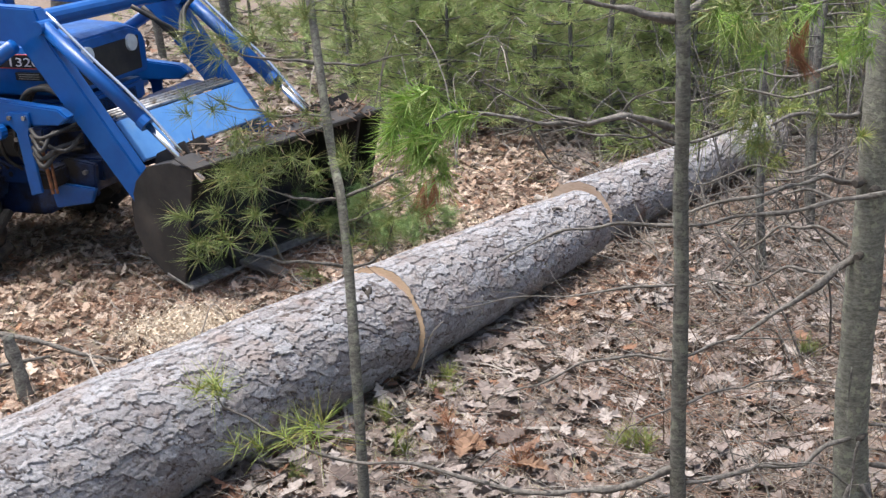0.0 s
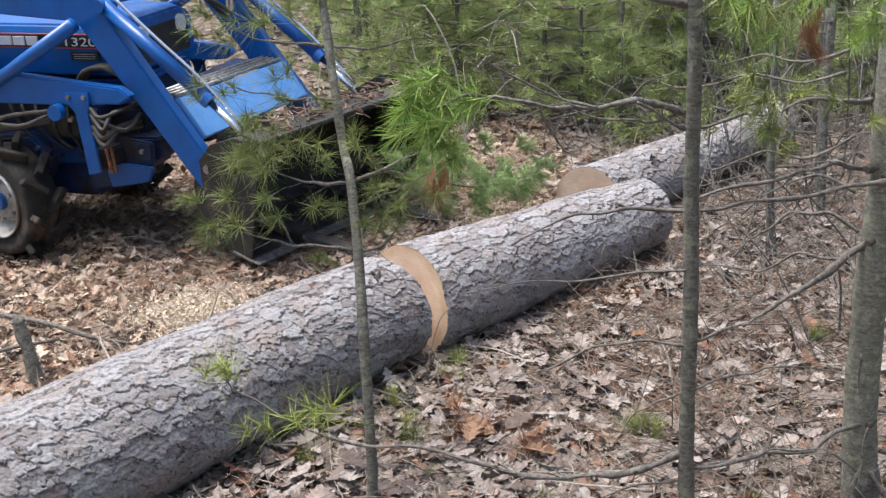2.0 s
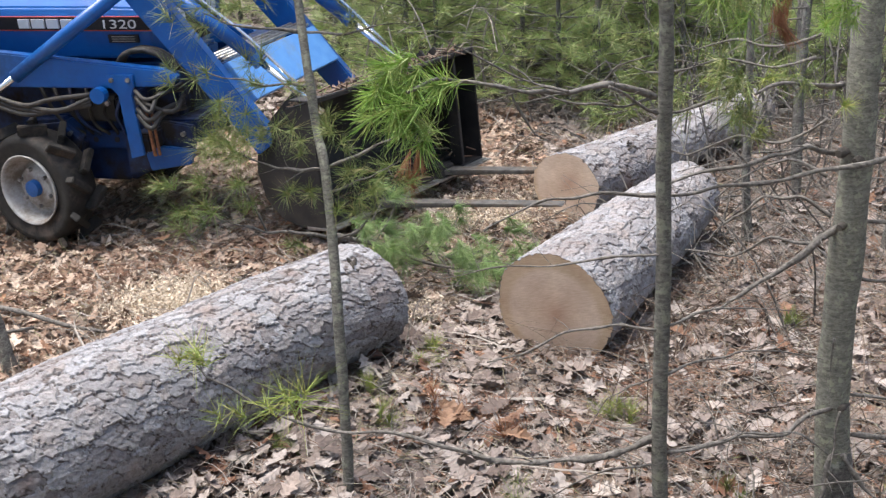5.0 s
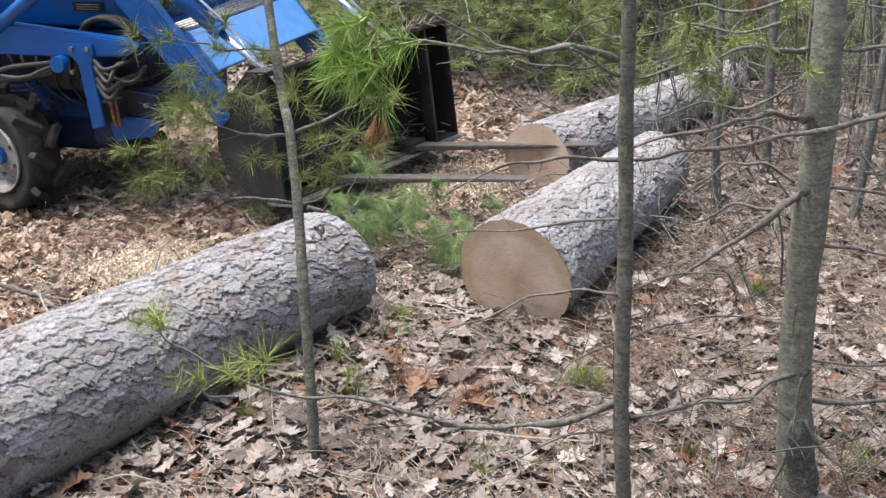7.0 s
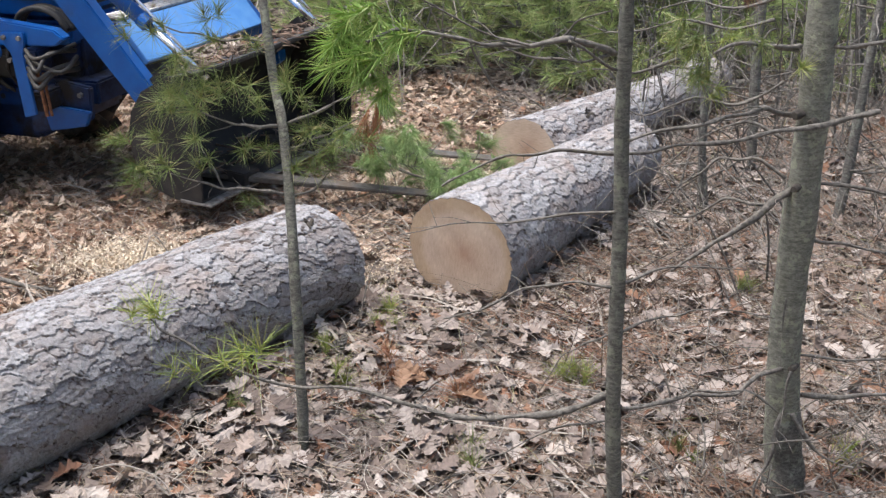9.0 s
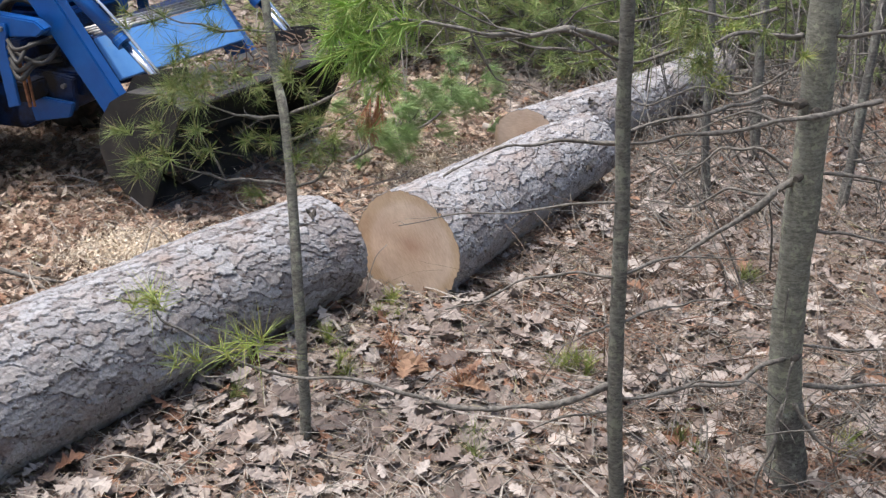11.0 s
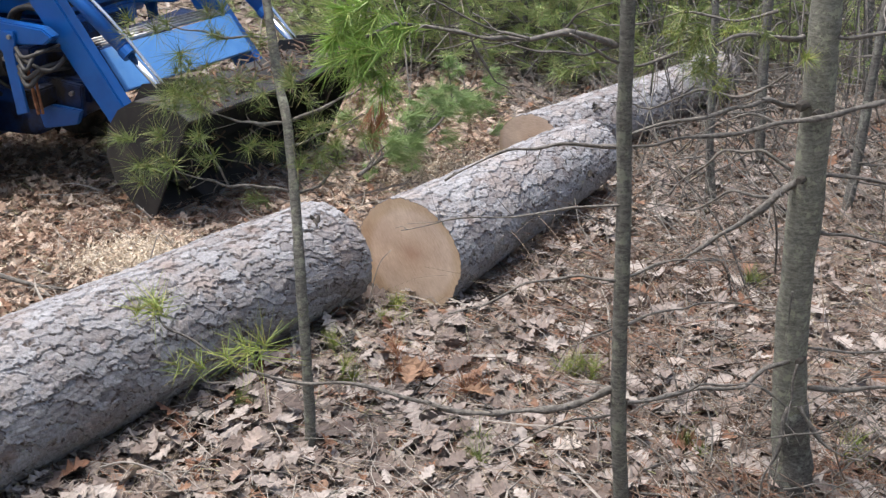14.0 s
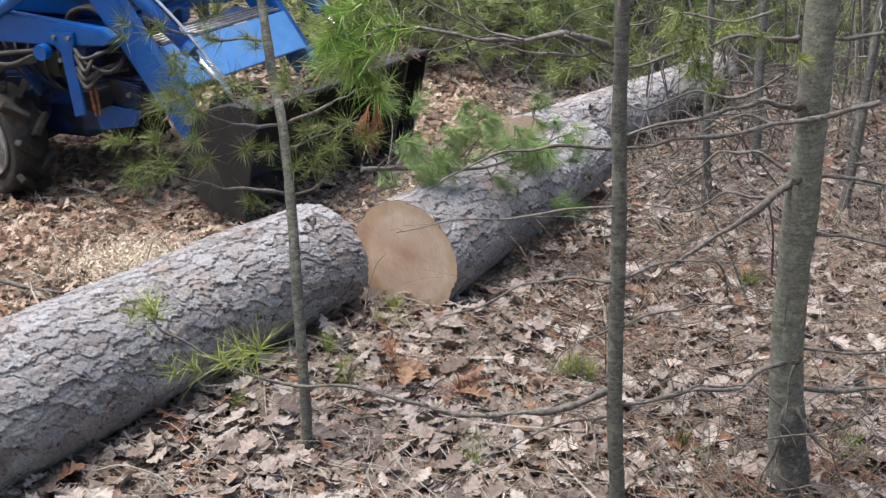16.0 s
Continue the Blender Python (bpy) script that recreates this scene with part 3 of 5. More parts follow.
# ---- logs ----
def log(label, length, r0, r1, seed, at, skew=0.0, facing=-1, knots=(), lean=0.0, step=0.0075):
    """A felled trunk along +x from its sawn face at the origin, with overlapping bark scales. The cut is skewed towards the angle lean."""
    top = thing("log", label, "log", group="sawn sections of one felled pine")
    nx, na = int(length / step), int(2 * math.pi * r0 / step)
    verts, shade = [], []
    slope, ly, lz = math.tan(radians(skew)), math.cos(radians(lean)), math.sin(radians(lean))
    for i in range(nx + 1):
        x = length * i / nx
        r = r0 + (r1 - r0) * x / length
        for k in range(na):
            a = 2 * math.pi * k / na
            c, s = math.cos(a), math.sin(a)
            p = Vector((x, c * r, s * r))
            q = Vector((x / 0.088, c * r / 0.050, s * r / 0.050)) + Vector((seed * 7, 0, 0))
            q += 0.62 * noise.noise_vector(p * 13 + Vector((0, 0, seed))) + 0.30 * noise.noise_vector(p * 48 + Vector((0, 0, seed)))
            dist, pts = noise.voronoi(q)
            edge = dist[1] - dist[0]
            tone = 0.5 + 0.5 * math.sin(noise.cell(pts[0] * 5.3) * 43.0)
            under = Vector((0.35, s, -c) if facing > 0 else (0.35, -s, c))
            over = (q - pts[0]).dot(under)
            q2 = q * 2.3 + Vector((3.1, 0, seed))
            small, spts = noise.voronoi(q2)
            chip = (q2 - spts[0]).dot(under)
            crack = min(1.0, edge / 0.06)
            split = min(1.0, (small[1] - small[0]) / 0.10)
            worn = 0.5 + 0.5 * noise.noise(p * 9 + Vector((seed, 0, 4)))
            lump = 0.040 * noise.noise(Vector((x * 2.2, c * 1.5, s * 1.5 + seed)))
            rr = r * (1 + lump) - 0.008 + (0.0045 + 0.0062 * over + 0.003 * tone) * crack ** 0.5 + 0.0022 * chip * split + 0.003 * noise.noise(p * 60)
            y, z = c * rr + 0.012 * math.sin(x * 1.9 + seed), s * rr
            verts.append(Vector((x - slope * (ly * y + lz * z) * max(0.0, 1 - x / 0.6), y, z)))
            shade.append((tone, max(edge * (0.6 + tone), 0.03 * split * tone), worn, 1))
    faces = [(i * na + k, i * na + (k + 1) % na, (i + 1) * na + (k + 1) % na, (i + 1) * na + k) for i in range(nx) for k in range(na)]
    bark = mesh_of("bark", verts, faces, BARK, top)
    col = bark.data.color_attributes.new("plate", "FLOAT_COLOR", "POINT")
    col.data.foreach_set("color", [c for s in shade for c in s])
    for i, flip in ((0, True), (nx, False)):
        ring = verts[i * na:(i + 1) * na]
        if flip:
            ring = [Vector((-slope * (ly * p.y + lz * p.z), p.y, p.z)) for p in ring]
        else:
            ring = [Vector((length, p.y, p.z)) for p in ring]
        mid = sum(ring, Vector()) / na
        fv, ff = [mid], []
        for j, f in enumerate((0.35, 0.7, 0.992)):
            fv += [mid + (p - mid) * f for p in ring]
        for k in range(na):
            n = (k + 1) % na
            ff.append((0, 1 + k, 1 + n))
            for j in (0, 1):
                o = 1 + j * na
                ff.append((o + k, o + na + k, o + na + n, o + n))
        if flip:
            ff = [f[::-1] for f in ff]
        mesh_of("cut_face", fv, ff, WOOD, top)["label"] = "freshly sawn tan end grain"
    for x, a in knots:
        r = (r0 + (r1 - r0) * x / length) * 0.97
        p = Vector((x, math.cos(radians(a)) * r, math.sin(radians(a)) * r))
        d = Vector((0.35, math.cos(radians(a)), math.sin(radians(a)))).normalized()
        stub = bmesh.new()
        rng = np.random.default_rng(int(x * 100))
        for _ in range(9):
            o = p + Vector(unit(rng)) * 0.022 - d * 0.012
            e = o + (d * 0.5 + Vector(unit(rng))).normalized() * 0.035
            tube([o, o.lerp(e, 0.5) + Vector(unit(rng)) * 0.006, e], 0.010, 0.004, 6, 2, 0.5, stub)
        part("branch_stub", stub, KNOT, top, "dark broken knot")
    top.matrix_basis = at
    return top


near_log = log("thick felled pine trunk with grey scaly bark lying in leaves", 2.9, 0.242, 0.292, 3, pose(-0.275, 4.63, 0.228, 0, 0, 180 + 46.6), 12, 1, ((0.14, 62),), 0, 0.0055)
far_log = log("thinner pine log section lying beyond the cut", 2.0, 0.200, 0.135, 8, pose(0.835, 6.0, 0.185, 0, 0, 43.5), 10, -1, ((0.42, 125),))
mid_log = log("middle pine log section rolled aside by the forks", 1.55, 0.258, 0.180, 5, pose(-0.22, 4.70, 0.22, 0, 0, 46), 6, -1, ((1.2, 110),), -71, 0.006)
small_log = log("short pale birch log among the far brush", 0.9, 0.10, 0.09, 9, pose(2.15, 7.6, 0.09, 0, 0, 62))


# ---- tractor ----
tractor = thing("tractor", "blue compact tractor with front loader, dirty from work", "tractor")


def wheel(side, r=0.365, w=0.21):
    hub = thing("wheel", "muddy black lugged tyre on a dirty white rim", "wheel")
    del hub["category"]
    hub.parent = tractor
    o = -side
    half = w / 2
    tyre = lathe([(0.52 * r, -half * 0.8), (0.72 * r, -half), (0.80 * r, -half), (0.84 * r, -half * 0.75), (0.86 * r, 0), (0.84 * r, half * 0.75), (0.80 * r, half), (0.72 * r, half), (0.52 * r, half * 0.8)], 48)
    part("tyre", tyre, RUBBER, hub, smooth=True)
    lugs = bmesh.new()
    for k in range(20):
        s = 1 if k % 2 else -1
        m = Matrix.Rotation(2 * math.pi * k / 20, 4, "Y") @ Matrix.Translation((0, s * half * 0.52, 0.92 * r)) @ Matrix.Rotation(radians(42 * s), 4, "Z")
        b = bmesh.new()
        bmesh.ops.create_cube(b, size=1.0, matrix=m @ Matrix.Diagonal((0.036, half * 1.45, 0.16 * r, 1)))
        bevel(b, 0.005)
        merged(lugs, b)
    part("tread", lugs, RUBBER, hub)
    f = -half if side < 0 else half
    g = 1 if side < 0 else -1
    rim = lathe([(0.521 * r, f + 0.02 * g), (0.550 * r, f - 0.004 * g), (0.533 * r, f - 0.006 * g), (0.504 * r, f + 0.01 * g), (0.487 * r, f + 0.04 * g), (0.462 * r, f + 0.085 * g), (0.420 * r, f + 0.105 * g), (0.361 * r, f + 0.10 * g), (0.319 * r, f + 0.065 * g), (0.252 * r, f + 0.055 * g), (0.001, f + 0.055 * g)], 48)
    part("rim", rim, RIM, hub, smooth=True)
    part("hub_cap", rod((0, f + 0.06 * g, 0), (0, f + 0.022 * g, 0), 0.048, 0.045, 20), BLUE, hub, "blue hub cap")
    for k in range(6):
        a = 2 * math.pi * k / 6
        p = (0.29 * r * math.cos(a), f + 0.06 * g, 0.29 * r * math.sin(a))
        part("wheel_nut", rod(p, (p[0], f + 0.035 * g, p[2]), 0.012, None, 6), STEEL, hub)
    return hub


wheel_near, wheel_far = wheel(-1), wheel(1)
for side in (-1, 1):
    rear = wheel(side, 0.50, 0.30)
    rear.name = "rear_wheel"
    rear.matrix_basis = pose(-1.50, side * 0.55, 0.50)

# hood with rounded top, on ground that falls towards the nose
FALL = 0.02
hood = bmesh.new()
prof = [(-0.39, 0.0), (-0.40, 0.20), (-0.36, 0.27), (-0.24, 0.315), (0.24, 0.315), (0.36, 0.27), (0.40, 0.20), (0.39, 0.0)]
rings = []
for x, k in ((-1.15, 1.0), (-0.3, 1.0), (0.45, 0.99), (0.70, 0.95), (0.78, 0.88)):
    rings.append([hood.verts.new((x, y * k, 1.018 - FALL * x + h * k)) for y, h in prof])
for a, b in zip(rings, rings[1:]):
    for i in range(len(prof)):
        hood.faces.new((a[i], a[(i + 1) % 8], b[(i + 1) % 8], b[i]))
hood.faces.new(rings[0])
hood.faces.new(rings[-1])
bmesh.ops.recalc_face_normals(hood, faces=hood.faces[:])
bevel(hood, 0.012)
hood_part = part("hood", hood, BLUE, tractor, "glossy blue engine hood")


def flank(name, x0, x1, z0, z1, material, out=0.004, label=""):
    """A thin plate on the hood's near side, z given at the axle."""
    b = bmesh.new()
    pts = []
    for x, z in ((x0, z0), (x1, z0), (x1, z1), (x0, z1)):
        pts.append((x, -0.396 - out - 0.05 * (z - 1.0) + max(0.0, x - 0.5) * 0.05, z + 0.02 - FALL * x))
    front = [b.verts.new(p) for p in pts]
    back = [b.verts.new((p[0], p[1] + 0.012, p[2])) for p in pts]
    b.faces.new(front)
    b.faces.new(back[::-1])
    for i in range(4):
        b.faces.new((front[i], back[i], back[(i + 1) % 4], front[(i + 1) % 4]))
    bmesh.ops.recalc_face_normals(b, faces=b.faces[:])
    return part(name, b, material, hood_part, label)


flank("side_stripe", -1.1, 0.73, 1.152, 1.220, BLACK, 0.004, "black stripe with red edges")
flank("pinstripe", -1.1, 0.73, 1.220, 1.225, RED, 0.006)
flank("pinstripe", -1.1, 0.73, 1.147, 1.152, RED, 0.006)
flank("data_plate", 0.46, 0.63, 1.085, 1.128, BLACK, 0.004, "small black data plate")
for i in range(3):
    flank("plate_mark", 0.48, 0.61, 1.092 + 0.012 * i, 1.096 + 0.012 * i, TWIG_PALE, 0.006)
for x0, x1 in ((-0.06, 0.005), (0.02, 0.095), (0.11, 0.18), (0.195, 0.265)):
    flank("badge_block", x0, x1, 1.162, 1.210, WHITE, 0.008, "plain white block of the maker's badge")
font = bpy.data.curves.new("number", "FONT")
font.body, font.size, font.extrude, font.align_x = "1320", 0.066, 0.0015, "CENTER"
tmp_ob = bpy.data.objects.new("tmp", font)
scene.collection.objects.link(tmp_ob)
num_mesh = bpy.data.meshes.new_from_object(tmp_ob.evaluated_get(bpy.context.evaluated_depsgraph_get()))
bpy.data.objects.remove(tmp_ob)
num_mesh.materials.clear()
num_mesh.materials.append(WHITE)
number = new("model_number", num_mesh)
number.parent = hood_part
number["label"] = "white number 1320 on the stripe"
number.matrix_basis = pose(0.53, -0.411, 1.183 - FALL * 0.53, 90, 1.2, 2.5) @ Matrix.Diagonal((1.6, 1, 1, 1))
part("grille", box(0.765, 0.785, -0.28, 0.28, 1.03, 1.22, 0.004), BLACK, tractor, "black front grille")
for y in (-0.20, 0.20):
    part("headlamp", rod((0.775, y, 1.19), (0.80, y, 1.19), 0.05, 0.046, 20), LENS, tractor, "round clear headlamp")
part("engine", box(-1.1, 0.75, -0.26, 0.26, 0.50, 0.96, 0.03), BLUE_SHADED, tractor, "engine block, blue darkened for shade")
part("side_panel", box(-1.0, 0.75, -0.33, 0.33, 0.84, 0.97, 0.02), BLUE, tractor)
part("front_frame", prism([(-1.2, 0.36), (-0.25, 0.30), (0.40, 0.29), (0.56, 0.36), (0.62, 0.66), (-1.2, 0.78)], -0.30, 0.30, 0.02), BLUE_SHADED, tractor)
part("axle", box(-0.09, 0.09, -0.52, 0.52, 0.25, 0.39, 0.03), BLUE_SHADED, tractor)
part("rear_housing", box(-1.75, -1.0, -0.30, 0.30, 0.36, 0.85, 0.05), BLUE_SHADED, tractor)
part("front_bumper", box(0.55, 0.88, -0.34, 0.34, 0.53, 0.655, 0.012), BLUE_SHADED, tractor, "dirty blue front weight bracket, darkened for shade")
for i in range(4):
    part("bumper_hole", rod((0.60 + 0.07 * i, -0.345, 0.595), (0.60 + 0.07 * i, -0.33, 0.595), 0.013), BLACK, tractor)
for side in (-1, 1):
    y = side * 0.57
    rail = prism([(-1.3, 1.02), (-1.3, 1.225), (-0.22, 1.108), (0.86, 0.99), (0.92, 0.945), (0.86, 0.905), (0.53, 0.895), (-0.26, 0.91)], y - 0.035, y + 0.035, 0.008)
    part("loader_rail", rail, BLUE, tractor, "blue loader side rail")
    br = prism([(0.535, 0.972), (0.685, 0.972), (0.685, 0.92), (0.665, 0.86), (0.685, 0.54), (0.605, 0.52), (0.585, 0.86), (0.535, 0.92)], y + side * 0.036, y + side * 0.052, 0.004)
    part("rail_bracket", br, BLUE, tractor, "bolted blue bracket")
    for x in (0.562, 0.657):
        part("bolt", rod((x, y + side * 0.05, 0.945), (x, y + side * 0.066, 0.945), 0.013, None, 6), STEEL, tractor)
    part("lower_bracket", prism([(0.46, 0.36), (0.86, 0.46), (0.88, 0.64), (0.70, 0.67), (0.46, 0.56)], y - side * 0.2, y - side * 0.16, 0.008), BLUE_SHADED, tractor)
    part("cross_strut", box(0.60, 0.70, min(y, 0), max(y, 0), 0.54, 0.64, 0.01), BLUE_SHADED, tractor)
    part("post", box(-0.50, -0.34, y - 0.05, y + 0.05, 0.45, 1.62, 0.012), BLUE, tractor, "upright loader post")
    part("rail_pin", rod((0.49, y - 0.05, 0.87), (0.49, y + side * 0.10, 0.87), 0.042), BLUE, tractor)
for i in range(4):
    z = 0.86 - 0.018 * i
    w = 0.03 * math.sin(i * 2.6 + 1)
    hose = tube([(-0.25, -0.625, z + 0.05), (0.0 + w, -0.64 - w * 0.4, z - 0.025 - w * 0.6), (0.22 - w, -0.64 + w * 0.5, z - 0.04 + w), (0.43, -0.63, z + 0.01)], 0.013, 0.013, 8)
    part("hydraulic_hose", hose, HOSE, tractor, smooth=True)
for i in range(5):
    z = 0.87 - 0.032 * i
    w = 0.035 * math.sin(i * 2.2)
    hose = tube([(0.69, -0.63, z + 0.02), (0.76 + w, -0.66 - w, z - 0.02 - w), (0.84 - w, -0.61, z + w), (0.88, -0.47, z + 0.02)], 0.011 + 0.001 * i, 0.011 + 0.001 * i, 8)
    part("hydraulic_hose", hose, HOSE, tractor, smooth=True)
for i in range(3):
    y = -0.46 + 0.03 * i
    arc = tube([(0.50, y, 0.96), (0.56, y, 1.04), (0.67, y, 1.065), (0.78, y, 1.03), (0.84, y, 0.95)], 0.016, 0.016, 8)
    part("hose_loop", arc, HOSE, tractor, "grey looped hose", smooth=True)
part("rust_rod", rod((0.715, -0.60, 0.78), (0.735, -0.60, 0.53), 0.010), RUST, tractor, "rusty hanging pin")
part("rust_rod", rod((0.745, -0.59, 0.76), (0.755, -0.59, 0.53), 0.008), RUST, tractor, "rusty hanging pin")

part("frame_rail", box(-0.10, 0.62, -0.365, -0.325, 0.50, 0.60, 0.008), BLUE_SHADED, tractor, "blue frame rail, darkened for shade")
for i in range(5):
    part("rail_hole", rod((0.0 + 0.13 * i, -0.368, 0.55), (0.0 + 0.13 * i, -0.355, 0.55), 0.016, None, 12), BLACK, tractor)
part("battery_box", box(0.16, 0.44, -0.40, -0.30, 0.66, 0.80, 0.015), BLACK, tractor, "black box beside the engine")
part("gear_housing", prism([(-0.20, 0.42), (-0.05, 0.36), (0.16, 0.40), (0.22, 0.56), (0.10, 0.68), (-0.16, 0.66)], -0.42, -0.30, 0.02), BLUE_SHADED, tractor, "gear housing, blue darkened for shade")
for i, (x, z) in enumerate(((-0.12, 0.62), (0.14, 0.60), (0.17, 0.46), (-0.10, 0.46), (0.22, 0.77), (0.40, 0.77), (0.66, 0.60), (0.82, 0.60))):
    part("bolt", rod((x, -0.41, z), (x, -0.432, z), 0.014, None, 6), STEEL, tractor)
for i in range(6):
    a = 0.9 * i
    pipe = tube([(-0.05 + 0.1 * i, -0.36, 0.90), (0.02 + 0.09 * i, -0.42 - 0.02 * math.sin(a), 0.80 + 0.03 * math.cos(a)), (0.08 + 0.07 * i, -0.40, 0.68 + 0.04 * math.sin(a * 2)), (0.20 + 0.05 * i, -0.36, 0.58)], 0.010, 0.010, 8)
    part("fuel_pipe", pipe, (HOSE, BLACK, BLUE_SHADED)[i % 3], tractor, smooth=True)
part("spacer", box(0.50, 0.60, -0.44, -0.32, 0.70, 0.84, 0.01), BLUE_SHADED, tractor)
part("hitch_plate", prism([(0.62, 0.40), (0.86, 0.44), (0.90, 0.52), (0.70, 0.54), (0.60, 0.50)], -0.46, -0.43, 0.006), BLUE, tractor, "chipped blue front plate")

# loader boom: one moving assembly; the far side stands a little ahead
AHEAD = 0.13
plate = bmesh.new()
rows = []
for y, dx in ((-0.42, 0.0), (0.58, AHEAD)):
    rows.append([plate.verts.new((x + dx, y, z)) for x, z in ((1.10, 0.985), (1.13, 0.998), (1.275, 0.80), (1.25, 0.78))])
plate.faces.new(rows[0])
plate.faces.new(rows[1][::-1])
for i in range(4):
    plate.faces.new((rows[0][i], rows[1][i], rows[1][(i + 1) % 4], rows[0][(i + 1) % 4]))
bmesh.ops.recalc_face_normals(plate, faces=plate.faces[:])
bevel(plate, 0.004)
loader = part("loader", plate, BLUE_WORN_SKYLIT, tractor, "worn blue torque plate between the arms, sky sheen in its tone")
ARM = [(-0.55, 1.58), (0.74, 1.57), (0.81, 1.40), (1.360, 0.655), (1.362, 0.575), (1.285, 0.520), (0.61, 1.385), (-0.55, 1.42)]
for y, dx in ((-0.47, 0.0), (0.62, AHEAD)):
    part("arm", prism([(x + dx * max(0.0, min(1.0, x)), z) for x, z in ARM], y - 0.04, y + 0.04, 0.008), BLUE, loader, "blue box-section loader arm")
    part("elbow_pin", rod((0.77 + dx, y - 0.07, 1.476), (0.77 + dx, y + 0.07, 1.476), 0.035), BLUE, loader)
    part("tip_pin", rod((1.325 + dx, y - 0.06, 0.655), (1.325 + dx, y + 0.06, 0.655), 0.025), STEEL, loader)
    c = y + (-0.015 if y < 0 else 0.015)
    part("cylinder_barrel", rod((0.775 + dx, c, 1.476), (1.335 + dx, c, 1.022), 0.038), BLUE, loader, "blue hydraulic cylinder", smooth=True)
    part("cylinder_gland", rod((1.315 + dx, c, 1.038), (1.35 + dx, c, 1.010), 0.044), BLUE, loader)
    part("cylinder_rod", rod((1.34 + dx, c, 1.018), (1.655 + dx, c, 0.745), 0.019), CHROME, loader, "bright chrome rod", smooth=True)
    part("steel_line", tube([(0.80 + dx, c, 1.55), (1.07 + dx, c, 1.32), (1.29 + dx, c, 1.14), (1.56 + dx, c, 0.87)], 0.009, 0.009, 8), CHROME, loader, "thin steel line", smooth=True)
    w = y + (-0.13 if y < 0 else 0.08)
    part("lift_cylinder", rod((0.66, w, 1.39), (-0.01, w, 0.965), 0.038), BLUE, loader, "blue lift cylinder", smooth=True)
    part("lift_rod", rod((0.02, w, 0.985), (-0.30, w, 0.775), 0.02), CHROME, loader, "chrome lift rod", smooth=True)
part("cross_tube", rod((0.70, -0.47, 1.50), (0.80, 0.62, 1.50), 0.05), BLUE, loader)
for i in range(4):
    x, z = 1.10 - 0.035 * i, 1.005 + 0.002 * i
    part("steel_line", rod((x, -0.40, z), (x + AHEAD, 0.56, z), 0.010), STEEL, loader, "hydraulic line behind the plate", smooth=True)
part("line_tray", prism([(0.94, 0.985), (1.135, 0.975), (1.135, 0.985), (0.94, 0.995)], -0.40, 0.56, 0.002), BLUE_SHADED, loader)
part("hose_loop", tube([(0.90, 0.2, 1.48), (1.03, 0.25, 1.34), (1.0, 0.4, 1.28), (0.95, 0.52, 1.40), (1.02, 0.58, 1.50)], 0.014, 0.014, 8), HOSE, loader, smooth=True)
part("hose_loop", tube([(0.90, 0.1, 1.50), (1.06, 0.2, 1.38), (1.04, 0.38, 1.31), (0.98, 0.5, 1.42), (1.02, 0.58, 1.50)], 0.014, 0.014, 8), HOSE, loader, smooth=True)

# bucket with clamp-on forks: origin in the middle of its mouth
SHELL = [(0.0, -0.33), (-0.18, -0.345), (-0.32, -0.31), (-0.42, -0.21), (-0.46, -0.06), (-0.43, 0.08), (-0.35, 0.20), (-0.18, 0.30), (0.0, 0.34)]
B0, B1 = -0.70, 0.70
shell = bmesh.new()
outer, inner = [], []
for x, z in SHELL:
    outer.append([shell.verts.new((x, y, z)) for y in (B0, B1)])
    off = 0.014
    cx, cz = x + 0.22, z
    n = max(0.01, math.hypot(cx, cz))
    inner.append([shell.verts.new((x - off * cx / n * (0 if x == 0 else 1), y, z - off * cz / n)) for y in (B0, B1)])
for ring, flip in ((outer, False), (inner, True)):
    for a, b in zip(ring, ring[1:]):
        f = (a[0], a[1], b[1], b[0])
        shell.faces.new(f[::-1] if flip else f)
for a, b in ((outer[0], inner[0]), (outer[-1], inner[-1])):
    shell.faces.new((a[0], a[1], b[1], b[0]))
bmesh.ops.recalc_face_normals(shell, faces=shell.faces[:])
bucket = part("bucket", shell, BLACK, tractor, "black steel loader bucket")
for y in (B0 - 0.006, B1 - 0.006):
    part("side_plate", prism([(x, z) for x, z in SHELL], y, y + 0.012, 0.003), BLACK, bucket)
part("top_flange", box(-0.13, 0.015, B0 - 0.02, B0 + 0.10, 0.342, 0.352, 0.003), BLACK, bucket, "worn corner of the rim")
part("rim_bar", box(-0.015, 0.012, B0, B1, 0.325, 0.350, 0.005), BLACK, bucket)
part("cutting_edge", prism([(-0.14, -0.352), (0.06, -0.338), (0.06, -0.328), (-0.14, -0.332)], B0 - 0.01, B1 + 0.01, 0.002), STEEL, bucket, "scraped bright cutting edge")
for y in (-0.34, 0.30):
    tine = part("fork_tine", prism([(-0.28, -0.312), (-0.28, -0.286), (0.10, -0.284), (1.06, -0.292), (1.08, -0.300), (0.10, -0.314)], -0.042, 0.042, 0.004), TINE, bucket, "dark grey steel pallet fork clamped to the bucket")
    tine.matrix_basis = pose(0, y, 0, 0, 0, 17)
    part("fork_clamp", box(-0.10, 0.04, y - 0.065, y + 0.065, -0.362, -0.262, 0.006), BLACK, bucket)
